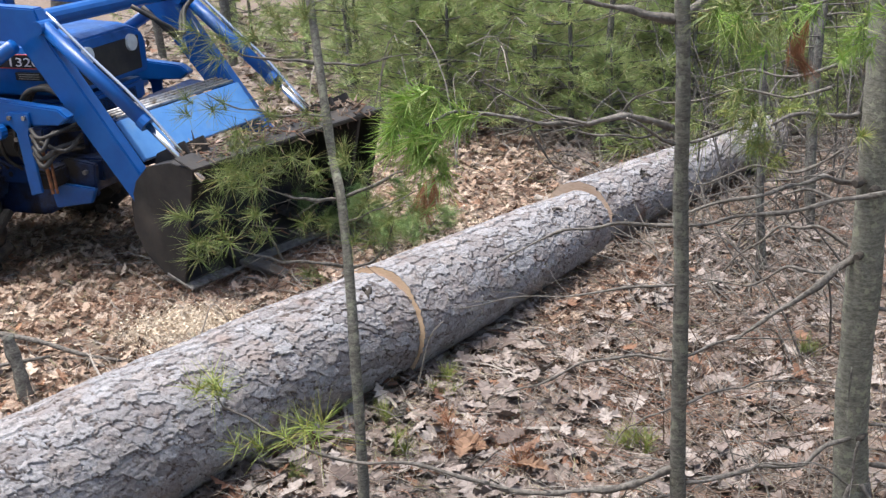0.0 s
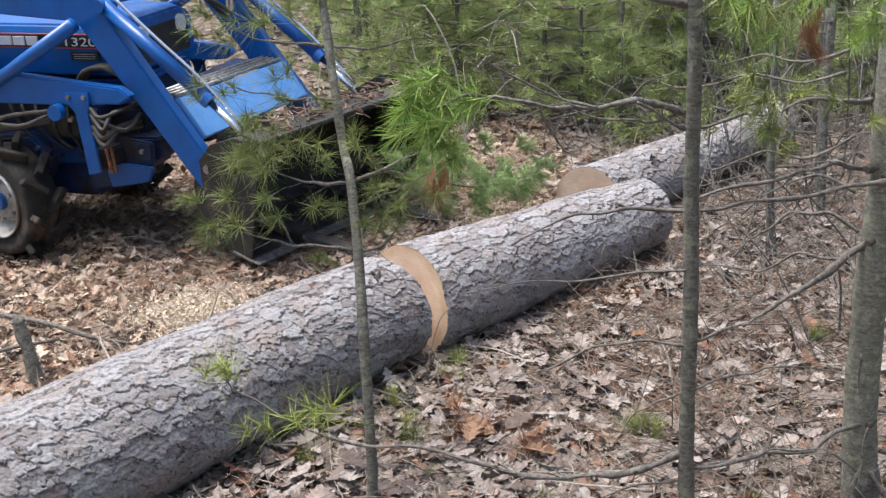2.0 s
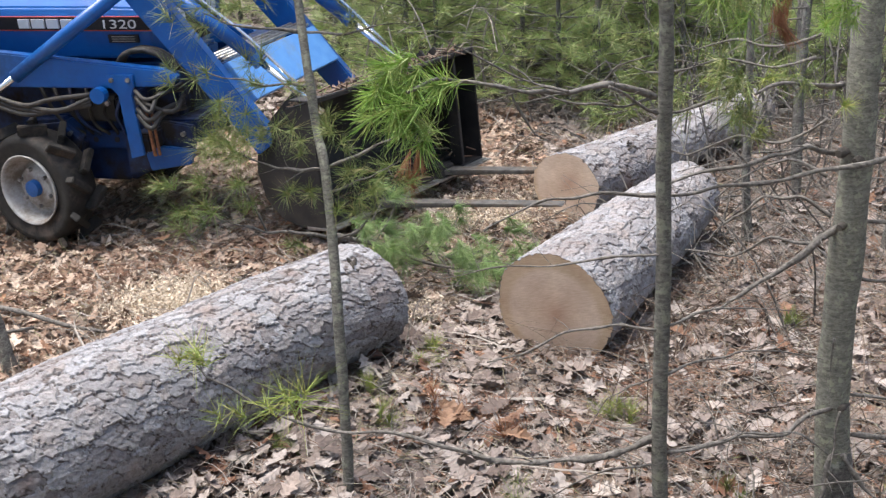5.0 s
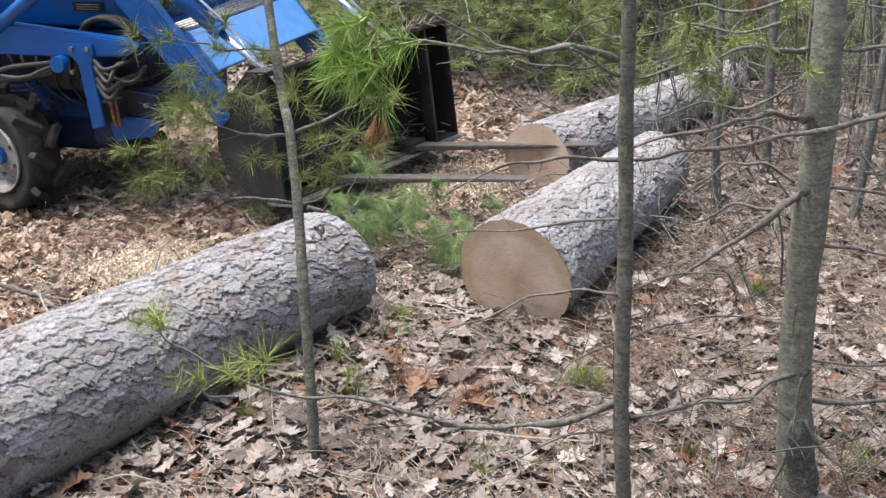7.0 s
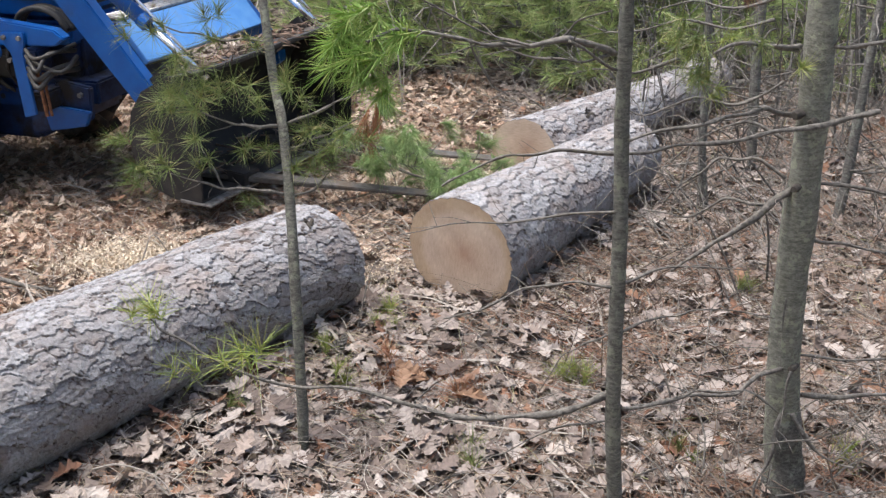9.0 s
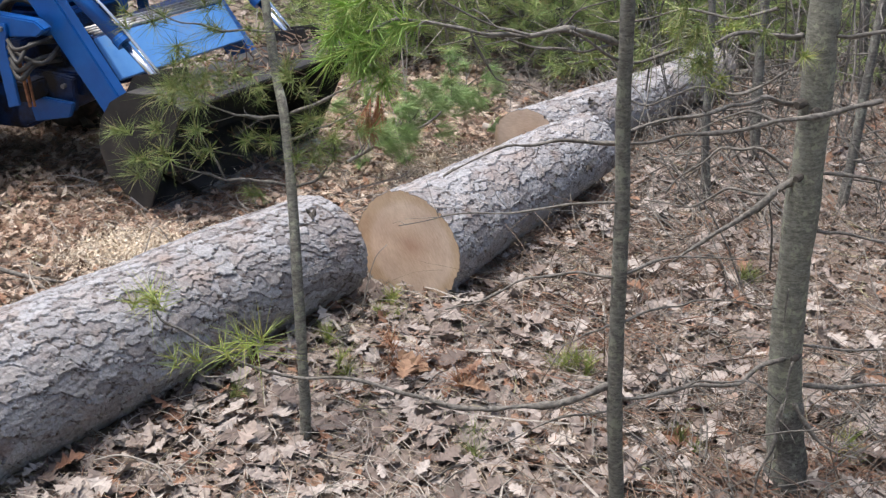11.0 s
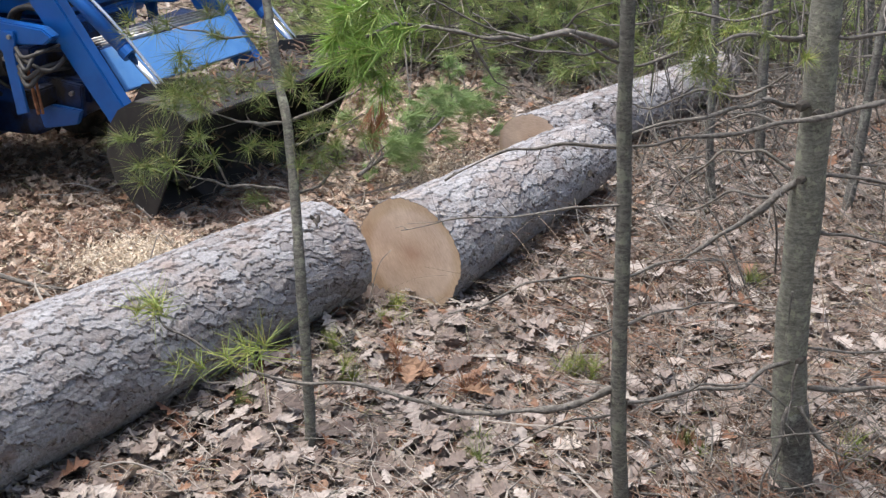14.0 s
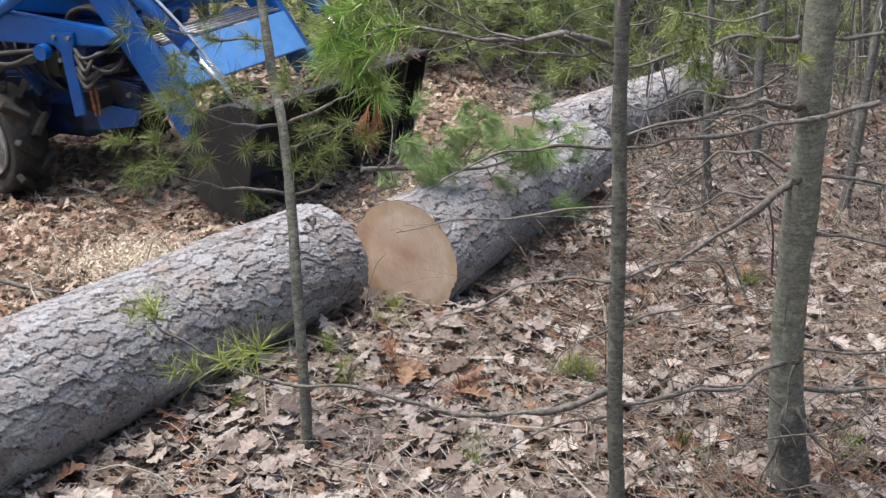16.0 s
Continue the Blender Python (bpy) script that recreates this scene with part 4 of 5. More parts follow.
for y in (-0.50, 0.58):
    part("bucket_ear", prism([(-0.18, 0.30), (-0.30, 0.22), (-0.46, 0.06), (-0.44, 0.20), (-0.24, 0.36)], y - 0.07, y - 0.055, 0.003), BLACK, bucket)
    part("bucket_ear", prism([(-0.18, 0.30), (-0.30, 0.22), (-0.46, 0.06), (-0.44, 0.20), (-0.24, 0.36)], y + 0.055, y + 0.07, 0.003), BLACK, bucket)
part("divider", prism([(0.0, 0.32), (-0.05, 0.32), (-0.09, -0.32), (0.0, -0.32)], 0.50, 0.525, 0.003), BLACK, bucket)
debris = bmesh.new()
rng = np.random.default_rng(44)
for _ in range(60):
    p = Vector((rng.uniform(-0.4, -0.02), rng.uniform(-0.5, 0.65), rng.uniform(-0.30, -0.24)))
    d = Vector((rng.normal(), rng.normal(), rng.normal() * 0.2)).normalized() * rng.uniform(0.05, 0.2)
    rod(p, p + d, 0.006, 0.003, 5, debris)
for _ in range(300):
    p = Vector((rng.uniform(-0.34, 0.0), rng.uniform(-0.62, 0.65), 0.345 + rng.uniform(-0.03, 0.015)))
    p.z -= max(0.0, -0.12 - p.x) * 0.4
    d = Vector((rng.normal(), rng.normal(), rng.normal() * 0.25)).normalized() * rng.uniform(0.02, 0.12)
    rod(p, p + d, rng.uniform(0.003, 0.009), 0.002, 5, debris)
tagged(part("debris", debris, TWIG_BROWN, bucket, "bark and twigs caught in the bucket"), kind="stuff")


# ---- young pines round the clearing ----
def spray(parent, at, out, size, seed, material, count=44, clusters=2, width=0.0011, name="needle_tuft", spread=1.25):
    """A shoot end: a short twig with several tufts of long needles."""
    rng = np.random.default_rng(seed)
    at, out = Vector(at), Vector(out).normalized()
    tufts = []
    for i in range(clusters):
        o = Vector(unit(rng)) * size * (0.45 if i else 0.0)
        ax = (out + 0.7 * Vector(unit(rng))).normalized()
        c = at + o
        tufts.append((c, ax, count, size * rng.uniform(0.8, 1.1), spread))
    return tuft_part(name, tufts, material, parent, seed, width)


def branch(parent, pts, r0, r1, material=None, label=""):
    """A crooked dead limb with small side twigs."""
    pts = [Vector(p) for p in pts]
    rng = np.random.default_rng(int(abs(sum(p.x * 911 + p.z * 577 for p in pts)) * 10) % 99991)
    line = [pts[0]]
    for a, b in zip(pts, pts[1:]):
        k = (b - a).length
        line += [a.lerp(b, 0.5) + Vector(unit(rng)) * min(0.012, 0.05 * k), b + Vector(unit(rng)) * min(0.006, 0.03 * k)]
    bm = tube(line, r0, r1, 7, 3, 0.55)
    whole = sum((b - a).length for a, b in zip(pts, pts[1:]))
    for _ in range(int(2 + whole * 7)):
        f = rng.uniform(0.15, 1.0) * (len(line) - 1)
        i = min(int(f), len(line) - 2)
        p = line[i].lerp(line[i + 1], f - i)
        along = (line[i + 1] - line[i]).normalized()
        d = (along * 0.7 + Vector(unit(rng)) * 0.9).normalized() * rng.uniform(0.02, 0.13)
        rr = min(0.0022, max(0.0009, r1 * 0.7))
        tube([p, p + d * 0.5 + Vector(unit(rng)) * 0.008, p + d], rr, rr * 0.5, 5, 2, 0.0, bm)
    return part("branch", bm, material or TWIG, parent, label, True)


left_pine = thing("pine_sapling", "slender young white pine with long needle tufts", "sapling", (-0.31, 3.46, 0))


def at_left(pts):
    return [Vector(p) - Vector((-0.31, 3.46, 0)) for p in pts]


part("trunk", tube(at_left([(-0.31, 3.45, -0.03), (-0.30, 3.47, 0.15), (-0.29, 3.53, 0.58), (-0.29, 3.64, 0.86), (-0.30, 3.75, 1.09), (-0.32, 3.84, 1.19), (-0.34, 3.94, 1.44), (-0.36, 4.05, 1.70), (-0.38, 4.12, 1.95)]), 0.0205, 0.013, 12, 4, 0.12), TRUNK_YOUNG, left_pine, smooth=True)
for pts, r0, r1 in (
        ([(-0.298, 3.760, 1.070), (-0.383, 3.770, 1.068), (-0.457, 3.780, 1.080), (-0.547, 3.790, 1.111), (-0.609, 3.800, 1.145)], 0.007, 0.002),
        ([(-0.309, 3.660, 0.864), (-0.391, 3.633, 0.893), (-0.496, 3.605, 0.916), (-0.578, 3.577, 0.959), (-0.658, 3.550, 1.000)], 0.007, 0.002),
        ([(-0.498, 3.620, 0.91), (-0.517, 3.613, 0.972), (-0.549, 3.607, 1.046), (-0.573, 3.600, 1.093)], 0.004, 0.0015),
        ([(-0.285, 3.760, 1.075), (-0.192, 3.750, 1.111), (-0.115, 3.740, 1.147), (-0.039, 3.730, 1.180), (0.054, 3.720, 1.199)], 0.007, 0.002),
        ([(-0.297, 3.660, 0.854), (-0.208, 3.640, 0.885), (-0.147, 3.620, 0.952), (-0.128, 3.600, 1.028)], 0.006, 0.002),
        ([(-0.29, 3.720, 1.000), (-0.196, 3.680, 1.045), (-0.119, 3.640, 1.081), (-0.044, 3.600, 1.126)], 0.004, 0.0015),
        ([(-0.206, 3.700, 1.046), (-0.212, 3.680, 1.113), (-0.194, 3.660, 1.174)], 0.003, 0.001),
        ([(-0.35, 3.980, 1.490), (-0.476, 3.953, 1.514), (-0.584, 3.927, 1.544), (-0.66, 3.900, 1.591)], 0.006, 0.002),
        ([(-0.346, 3.980, 1.490), (-0.212, 3.970, 1.474), (-0.094, 3.960, 1.497), (0.022, 3.950, 1.504)], 0.005, 0.0015),
        ([(-0.332, 3.860, 1.331), (-0.484, 3.840, 1.351), (-0.609, 3.820, 1.390), (-0.71, 3.800, 1.449)], 0.005, 0.0015),
        ([(-0.362, 4.080, 1.680), (-0.272, 4.065, 1.704), (-0.173, 4.050, 1.728)], 0.005, 0.002)):
    branch(left_pine, at_left(pts), r0, r1)
for i, (spots, size, material) in enumerate((
        ([(-0.607, 3.800, 1.160), (-0.668, 3.800, 1.192), (-0.511, 3.800, 1.192), (-0.584, 3.800, 1.120)], 0.11, NEEDLE),
        ([(-0.735, 3.550, 1.016), (-0.678, 3.550, 1.050), (-0.766, 3.550, 0.981)], 0.105, NEEDLE),
        ([(-0.827, 3.600, 1.108), (-0.703, 3.600, 1.110)], 0.09, NEEDLE),
        ([(-0.572, 3.600, 1.098), (-0.573, 3.600, 1.018)], 0.085, NEEDLE),
        ([(-0.634, 3.850, 1.291), (-0.397, 3.850, 1.353)], 0.085, NEEDLE),
        ([(-0.179, 3.600, 1.003), (-0.131, 3.600, 1.037), (-0.209, 3.600, 0.976)], 0.10, NEEDLE),
        ([(-0.348, 3.700, 1.000), (-0.435, 3.700, 1.015), (-0.438, 3.700, 0.839), (-0.369, 3.700, 1.154)], 0.075, NEEDLE),
        ([(-0.222, 3.700, 1.183), (-0.268, 3.700, 1.269), (-0.203, 3.700, 1.078)], 0.08, NEEDLE),
        ([(-0.049, 3.650, 1.045), (-0.12, 3.650, 1.078), (0.051, 3.650, 1.199)], 0.11, NEEDLE),
        ([(-0.592, 3.900, 1.609), (-0.693, 3.900, 1.550), (-0.754, 3.900, 1.658), (-0.537, 3.900, 1.434)], 0.13, NEEDLE),
        ([(-0.658, 3.800, 1.426), (-0.792, 3.800, 1.398), (-0.515, 3.800, 1.378)], 0.10, NEEDLE),
        ([(-0.197, 3.980, 1.644), (-0.052, 3.980, 1.539), (-0.171, 3.980, 1.508)], 0.12, NEEDLE),
        ([(-0.391, 4.050, 1.667), (-0.291, 4.050, 1.698), (-0.508, 4.050, 1.656)], 0.13, NEEDLE),
        ([(-0.617, 3.750, 1.331), (-0.54, 3.750, 1.277), (-0.452, 3.750, 1.232)], 0.12, NEEDLE),
        ([(-0.619, 3.650, 1.215), (-0.537, 3.650, 1.209), (-0.684, 3.650, 1.201)], 0.12, NEEDLE),
        ([(-0.215, 3.600, 1.114), (-0.275, 3.600, 1.260)], 0.09, NEEDLE))):
    for j, p in enumerate(at_left(spots)):
        out = Vector((p.x * 0.6, -0.35, 0.35))
        spray(left_pine, p, out, size, 100 + i * 10 + j, material)
for i, p in enumerate(at_left([(0.014, 3.680, 1.109), (0.005, 3.680, 1.081)])):
    spray(left_pine, p, (0.1, 0, -1), 0.10, 300 + i, NEEDLE_DEAD, 60, 2, 0.0011, "needle_tuft", 0.35)

mid_pine = thing("pine_sapling", "straight grey-stemmed young pine with bare lower twigs", "sapling", (0.58, 2.6, 0))


def at_mid(pts):
    return [Vector(p) - Vector((0.58, 2.6, 0)) for p in pts]


part("trunk", tube(at_mid([(0.585, 2.6, -0.03), (0.58, 2.6, 0.30), (0.57, 2.6, 0.62), (0.58, 2.61, 1.09), (0.58, 2.62, 1.37), (0.585, 2.62, 1.64), (0.58, 2.63, 1.95), (0.57, 2.64, 2.3)]), 0.0215, 0.016, 14, 5, 0.10), TRUNK_YOUNG, mid_pine, smooth=True)
for pts, r0, r1 in (
        ([(0.569, 2.600, 0.64), (0.498, 2.612, 0.602), (0.381, 2.624, 0.579), (0.264, 2.636, 0.57), (0.175, 2.648, 0.57), (0.088, 2.660, 0.599)], 0.010, 0.006),
        ([(0.088, 2.660, 0.599), (-0.085, 2.675, 0.656), (-0.231, 2.690, 0.671), (-0.36, 2.705, 0.711), (-0.471, 2.720, 0.77), (-0.58, 2.735, 0.839), (-0.617, 2.750, 0.88)], 0.006, 0.002),
        ([(-0.441, 2.740, 0.665), (-0.501, 2.745, 0.667), (-0.539, 2.750, 0.718)], 0.003, 0.0012),
        ([(0.556, 2.600, 1.533), (0.478, 2.564, 1.567), (0.421, 2.529, 1.588), (0.34, 2.493, 1.586), (0.239, 2.457, 1.604), (0.146, 2.421, 1.637), (0.047, 2.386, 1.661), (-0.012, 2.350, 1.646)], 0.008, 0.003),
        ([(0.56, 2.600, 1.494), (0.501, 2.550, 1.535), (0.428, 2.500, 1.590)], 0.005, 0.003),
        ([(0.336, 2.460, 1.594), (0.266, 2.480, 1.615), (0.22, 2.500, 1.650)], 0.004, 0.002),
        ([(0.56, 2.600, 1.533), (0.475, 2.567, 1.524), (0.366, 2.533, 1.551), (0.237, 2.500, 1.606)], 0.004, 0.002),
        ([(0.339, 2.520, 1.582), (0.238, 2.497, 1.625), (0.139, 2.473, 1.685), (0.079, 2.450, 1.721)], 0.003, 0.0015),
        ([(0.208, 2.460, 1.615), (0.226, 2.473, 1.560), (0.263, 2.487, 1.495), (0.296, 2.500, 1.476)], 0.003, 0.0012),
        ([(0.421, 2.550, 1.584), (0.454, 2.525, 1.626), (0.524, 2.500, 1.651)], 0.003, 0.0012),
        ([(0.572, 2.630, 1.776), (0.499, 2.620, 1.795), (0.434, 2.610, 1.816), (0.357, 2.600, 1.839)], 0.010, 0.006),
        ([(0.572, 2.630, 1.776), (0.625, 2.665, 1.799), (0.672, 2.700, 1.822)], 0.010, 0.006),
        ([(0.562, 2.600, 0.942), (0.473, 2.650, 0.941), (0.35, 2.700, 0.904), (0.238, 2.750, 0.833), (0.151, 2.800, 0.785)], 0.005, 0.002),
        ([(0.572, 2.600, 1.143), (0.462, 2.675, 1.115), (0.316, 2.750, 1.073), (0.177, 2.825, 1.046), (0.038, 2.900, 1.002)], 0.004, 0.0015),
        ([(0.592, 2.600, 0.593), (0.71, 2.625, 0.586), (0.807, 2.650, 0.598), (0.954, 2.675, 0.572), (1.054, 2.700, 0.484)], 0.006, 0.002),
        ([(0.583, 2.600, 0.948), (0.669, 2.633, 0.963), (0.779, 2.667, 0.954), (0.938, 2.700, 0.921)], 0.004, 0.0015),
        ([(0.587, 2.600, 0.815), (0.707, 2.650, 0.829), (0.81, 2.700, 0.811), (1.043, 2.750, 0.753)], 0.004, 0.0015),
        ([(0.565, 2.600, 0.816), (0.5, 2.633, 0.772), (0.447, 2.667, 0.726), (0.393, 2.700, 0.611)], 0.003, 0.001),
        ([(0.57, 2.600, 0.561), (0.442, 2.633, 0.534), (0.295, 2.667, 0.447), (0.221, 2.700, 0.396)], 0.003, 0.001)):
    branch(mid_pine, at_mid(pts), r0, r1)
for i, (spots, size, material) in enumerate((
        ([(-0.387, 2.740, 0.756), (-0.395, 2.740, 0.77)], 0.155, NEEDLE_LIGHT),
        ([(-0.531, 2.750, 0.729)], 0.105, NEEDLE_LIGHT),
        ([(-0.612, 2.750, 0.90), (-0.605, 2.750, 0.93)], 0.115, NEEDLE_LIGHT))):
    for j, p in enumerate(at_mid(spots)):
        spray(mid_pine, p, (-0.2, -0.1, 0.7), size, 400 + i * 10 + j, material, 24, 2, 0.0014)
for i, p in enumerate(at_mid([(-0.056, 2.380, 1.665), (-0.014, 2.380, 1.617), (0.034, 2.380, 1.649), (-0.04, 2.380, 1.577), (-0, 2.380, 1.557), (-0.088, 2.380, 1.621), (-0.02, 2.380, 1.698)])):
    spray(mid_pine, p, (-0.3, -0.2, -0.15), 0.09, 440 + i, NEEDLE_FRESH, 52, 3, 0.0013)

right_tree = thing("pine_tree", "lichen-grey young pine trunk with dead snapped branches", "tree", (1.19, 2.95, 0))


def at_right(pts):
    return [Vector(p) - Vector((1.19, 2.95, 0)) for p in pts]


part("trunk", tube(at_right([(1.20, 2.95, -0.04), (1.19, 2.95, 0.03), (1.17, 2.955, 0.25), (1.16, 2.96, 0.64), (1.18, 2.96, 1.15), (1.19, 2.97, 1.53), (1.195, 2.98, 1.9), (1.19, 2.99, 2.4)]), 0.055, 0.037, 20, 6, 0.10), TRUNK, right_tree, smooth=True)
for pts, r0, r1 in (
        ([(1.135, 2.950, 1.254), (1.023, 2.900, 1.293), (0.917, 2.850, 1.290), (0.815, 2.800, 1.286), (0.616, 2.750, 1.275)], 0.009, 0.004),
        ([(1.317, 2.850, 1.282), (1.165, 2.831, 1.261), (1.026, 2.812, 1.253), (0.845, 2.794, 1.237), (0.68, 2.775, 1.236), (0.461, 2.756, 1.257), (0.317, 2.738, 1.257), (0.202, 2.719, 1.220), (0.151, 2.700, 1.200)], 0.008, 0.002),
        ([(1.150, 2.950, 1.043), (1.088, 2.940, 1.015), (1.025, 2.930, 0.964), (0.961, 2.920, 0.931), (0.866, 2.910, 0.883), (0.794, 2.900, 0.841)], 0.012, 0.004),
        ([(1.159, 2.930, 0.496), (1.065, 2.897, 0.488), (0.99, 2.865, 0.452), (0.848, 2.833, 0.479), (0.679, 2.800, 0.475)], 0.009, 0.003),
        ([(1.126, 2.950, 1.443), (1.034, 2.883, 1.463), (0.937, 2.817, 1.491), (0.832, 2.750, 1.486)], 0.008, 0.003),
        ([(1.164, 2.950, 1.435), (1.244, 2.925, 1.439), (1.337, 2.900, 1.454)], 0.008, 0.005),
        ([(1.184, 2.950, 1.051), (1.269, 2.925, 1.054), (1.387, 2.900, 1.031)], 0.006, 0.004),
        ([(1.218, 2.950, 0.386), (1.337, 2.925, 0.379), (1.461, 2.900, 0.398)], 0.009, 0.006),
        ([(1.182, 2.950, 0.895), (1.287, 2.925, 0.878), (1.408, 2.900, 0.849)], 0.006, 0.004),
        ([(1.206, 2.950, 0.519), (1.325, 2.925, 0.505), (1.447, 2.900, 0.517)], 0.005, 0.003),
        ([(1.126, 2.970, 1.067), (1.054, 3.003, 1.118), (0.953, 3.035, 1.114), (0.87, 3.067, 1.042), (0.817, 3.100, 0.966)], 0.005, 0.002),
        ([(1.177, 2.900, 0.351), (1.224, 2.867, 0.261), (1.283, 2.833, 0.218), (1.337, 2.800, 0.216)], 0.007, 0.003),
        ([(1.143, 2.900, 0.354), (1.119, 2.883, 0.259), (1.071, 2.867, 0.136), (1.046, 2.850, 0.049)], 0.006, 0.003),
        ([(1.154, 2.880, 0.505), (1.139, 2.875, 0.397), (1.125, 2.870, 0.344)], 0.004, 0.002),
        ([(1.125, 2.890, 0.735), (1.125, 2.900, 0.624)], 0.004, 0.001),
        ([(1.128, 2.850, 0.102), (1.223, 2.833, 0.125), (1.322, 2.817, 0.107), (1.429, 2.800, 0.129)], 0.003, 0.002),
        ([(1.064, 2.850, 0.285), (1.221, 2.825, 0.306), (1.290, 2.800, 0.354)], 0.003, 0.001)):
    branch(right_tree, at_right(pts), r0, r1)
part("root_flare", tube(at_right([(1.205, 2.95, -0.06), (1.20, 2.95, 0.02), (1.185, 2.95, 0.14), (1.17, 2.955, 0.34)]), 0.090, 0.046, 18, 5, 0.28), TRUNK_FAR, right_tree, "rough dark root flare", True)
for p in at_right([(1.119, 2.910, 1.266), (1.134, 2.910, 1.058), (1.164, 2.910, 1.243), (1.171, 2.910, 0.502)]):
    part("knot", tube([p + Vector((0.02, 0.03, -0.005)), p, p + Vector((-0.012, -0.012, 0.002))], 0.015, 0.009, 8, 2, 0.4), KNOT, right_tree, "dark branch knot")
for i, p in enumerate(at_right([(0.65, 2.350, 1.813), (0.605, 2.350, 1.782), (0.708, 2.350, 1.791), (0.663, 2.350, 1.743), (0.569, 2.350, 1.829), (0.753, 2.350, 1.817)])):
    spray(right_tree, p, (-0.2, -0.2, -0.4), 0.085, 500 + i, NEEDLE_FRESH if i % 2 else NEEDLE, 32, 3, 0.0011)
for i, p in enumerate(at_right([(0.955, 2.500, 1.722), (0.907, 2.500, 1.699), (0.957, 2.500, 1.780)])):
    spray(right_tree, p, (-0.3, -0.2, 0.0), 0.07, 520 + i, NEEDLE_FRESH, 32, 3, 0.0011)
for i, p in enumerate(at_right([(0.847, 2.850, 1.461), (0.835, 2.850, 1.388), (0.774, 2.850, 1.517), (0.96, 2.850, 1.496)])):
    spray(right_tree, p, (-0.2, -0.2, -0.3), 0.085, 530 + i, NEEDLE, 34, 3, 0.001)
for i, p in enumerate(at_right([(0.671, 3.300, 1.456), (0.713, 3.300, 1.412), (0.58, 3.300, 1.312), (0.63, 3.300, 1.334), (0.78, 3.300, 1.297), (0.901, 3.300, 1.456), (1.051, 3.300, 1.421), (0.871, 3.300, 1.350)])):
    spray(right_tree, p, (-0.3, -0.2, 0.1), 0.10, 560 + i, NEEDLE, 36, 2, 0.0011)
for pts in ([(1.108, 3.100, 1.483), (1.001, 3.150, 1.449), (0.873, 3.200, 1.471), (0.709, 3.250, 1.432), (0.639, 3.300, 1.450)], [(0.89, 3.250, 1.352), (0.763, 3.267, 1.315), (0.668, 3.283, 1.326), (0.571, 3.300, 1.309)], [(1.120, 3.100, 1.545), (1.036, 3.167, 1.506), (0.929, 3.233, 1.517), (0.819, 3.300, 1.479)],
            [(1.130, 3.050, 1.320), (1.029, 3.112, 1.245), (0.92, 3.175, 1.253), (0.79, 3.237, 1.193), (0.688, 3.300, 1.200)], [(1.139, 3.050, 1.157), (1.059, 3.100, 1.197), (0.98, 3.150, 1.163), (0.866, 3.200, 1.061)], [(1.079, 2.950, 0.998), (0.97, 3.000, 1.004), (0.876, 3.050, 0.941), (0.759, 3.100, 0.948)]):
    branch(right_tree, at_right(pts), 0.005, 0.002)
for i, p in enumerate(at_right([(1.126, 2.880, 1.404), (0.899, 2.880, 1.489), (0.828, 2.880, 1.479), (0.864, 2.880, 1.404), (0.886, 2.880, 1.336), (0.825, 2.880, 1.385), (0.769, 2.880, 1.489)])):
    spray(right_tree, p, (0.1, -0.3, 0.3), 0.06, 540 + i, NEEDLE_LIGHT, 30, 2, 0.001)
for i, p in enumerate(at_right([(0.766, 2.400, 1.762), (0.771, 2.400, 1.726)])):
    spray(right_tree, p, (0, 0, -1), 0.085, 550 + i, NEEDLE_DEAD, 90, 2, 0.0012, "needle_tuft", 0.28)
for pts in ([(1.021, 2.500, 1.836), (0.882, 2.453, 1.828), (0.748, 2.407, 1.820), (0.653, 2.360, 1.822)], [(0.769, 2.400, 1.831), (0.769, 2.400, 1.785), (0.768, 2.400, 1.750)], [(1.124, 2.950, 1.431), (0.984, 2.917, 1.472), (0.856, 2.883, 1.481), (0.689, 2.850, 1.450)]):
    branch(right_tree, at_right(pts), 0.005, 0.002)

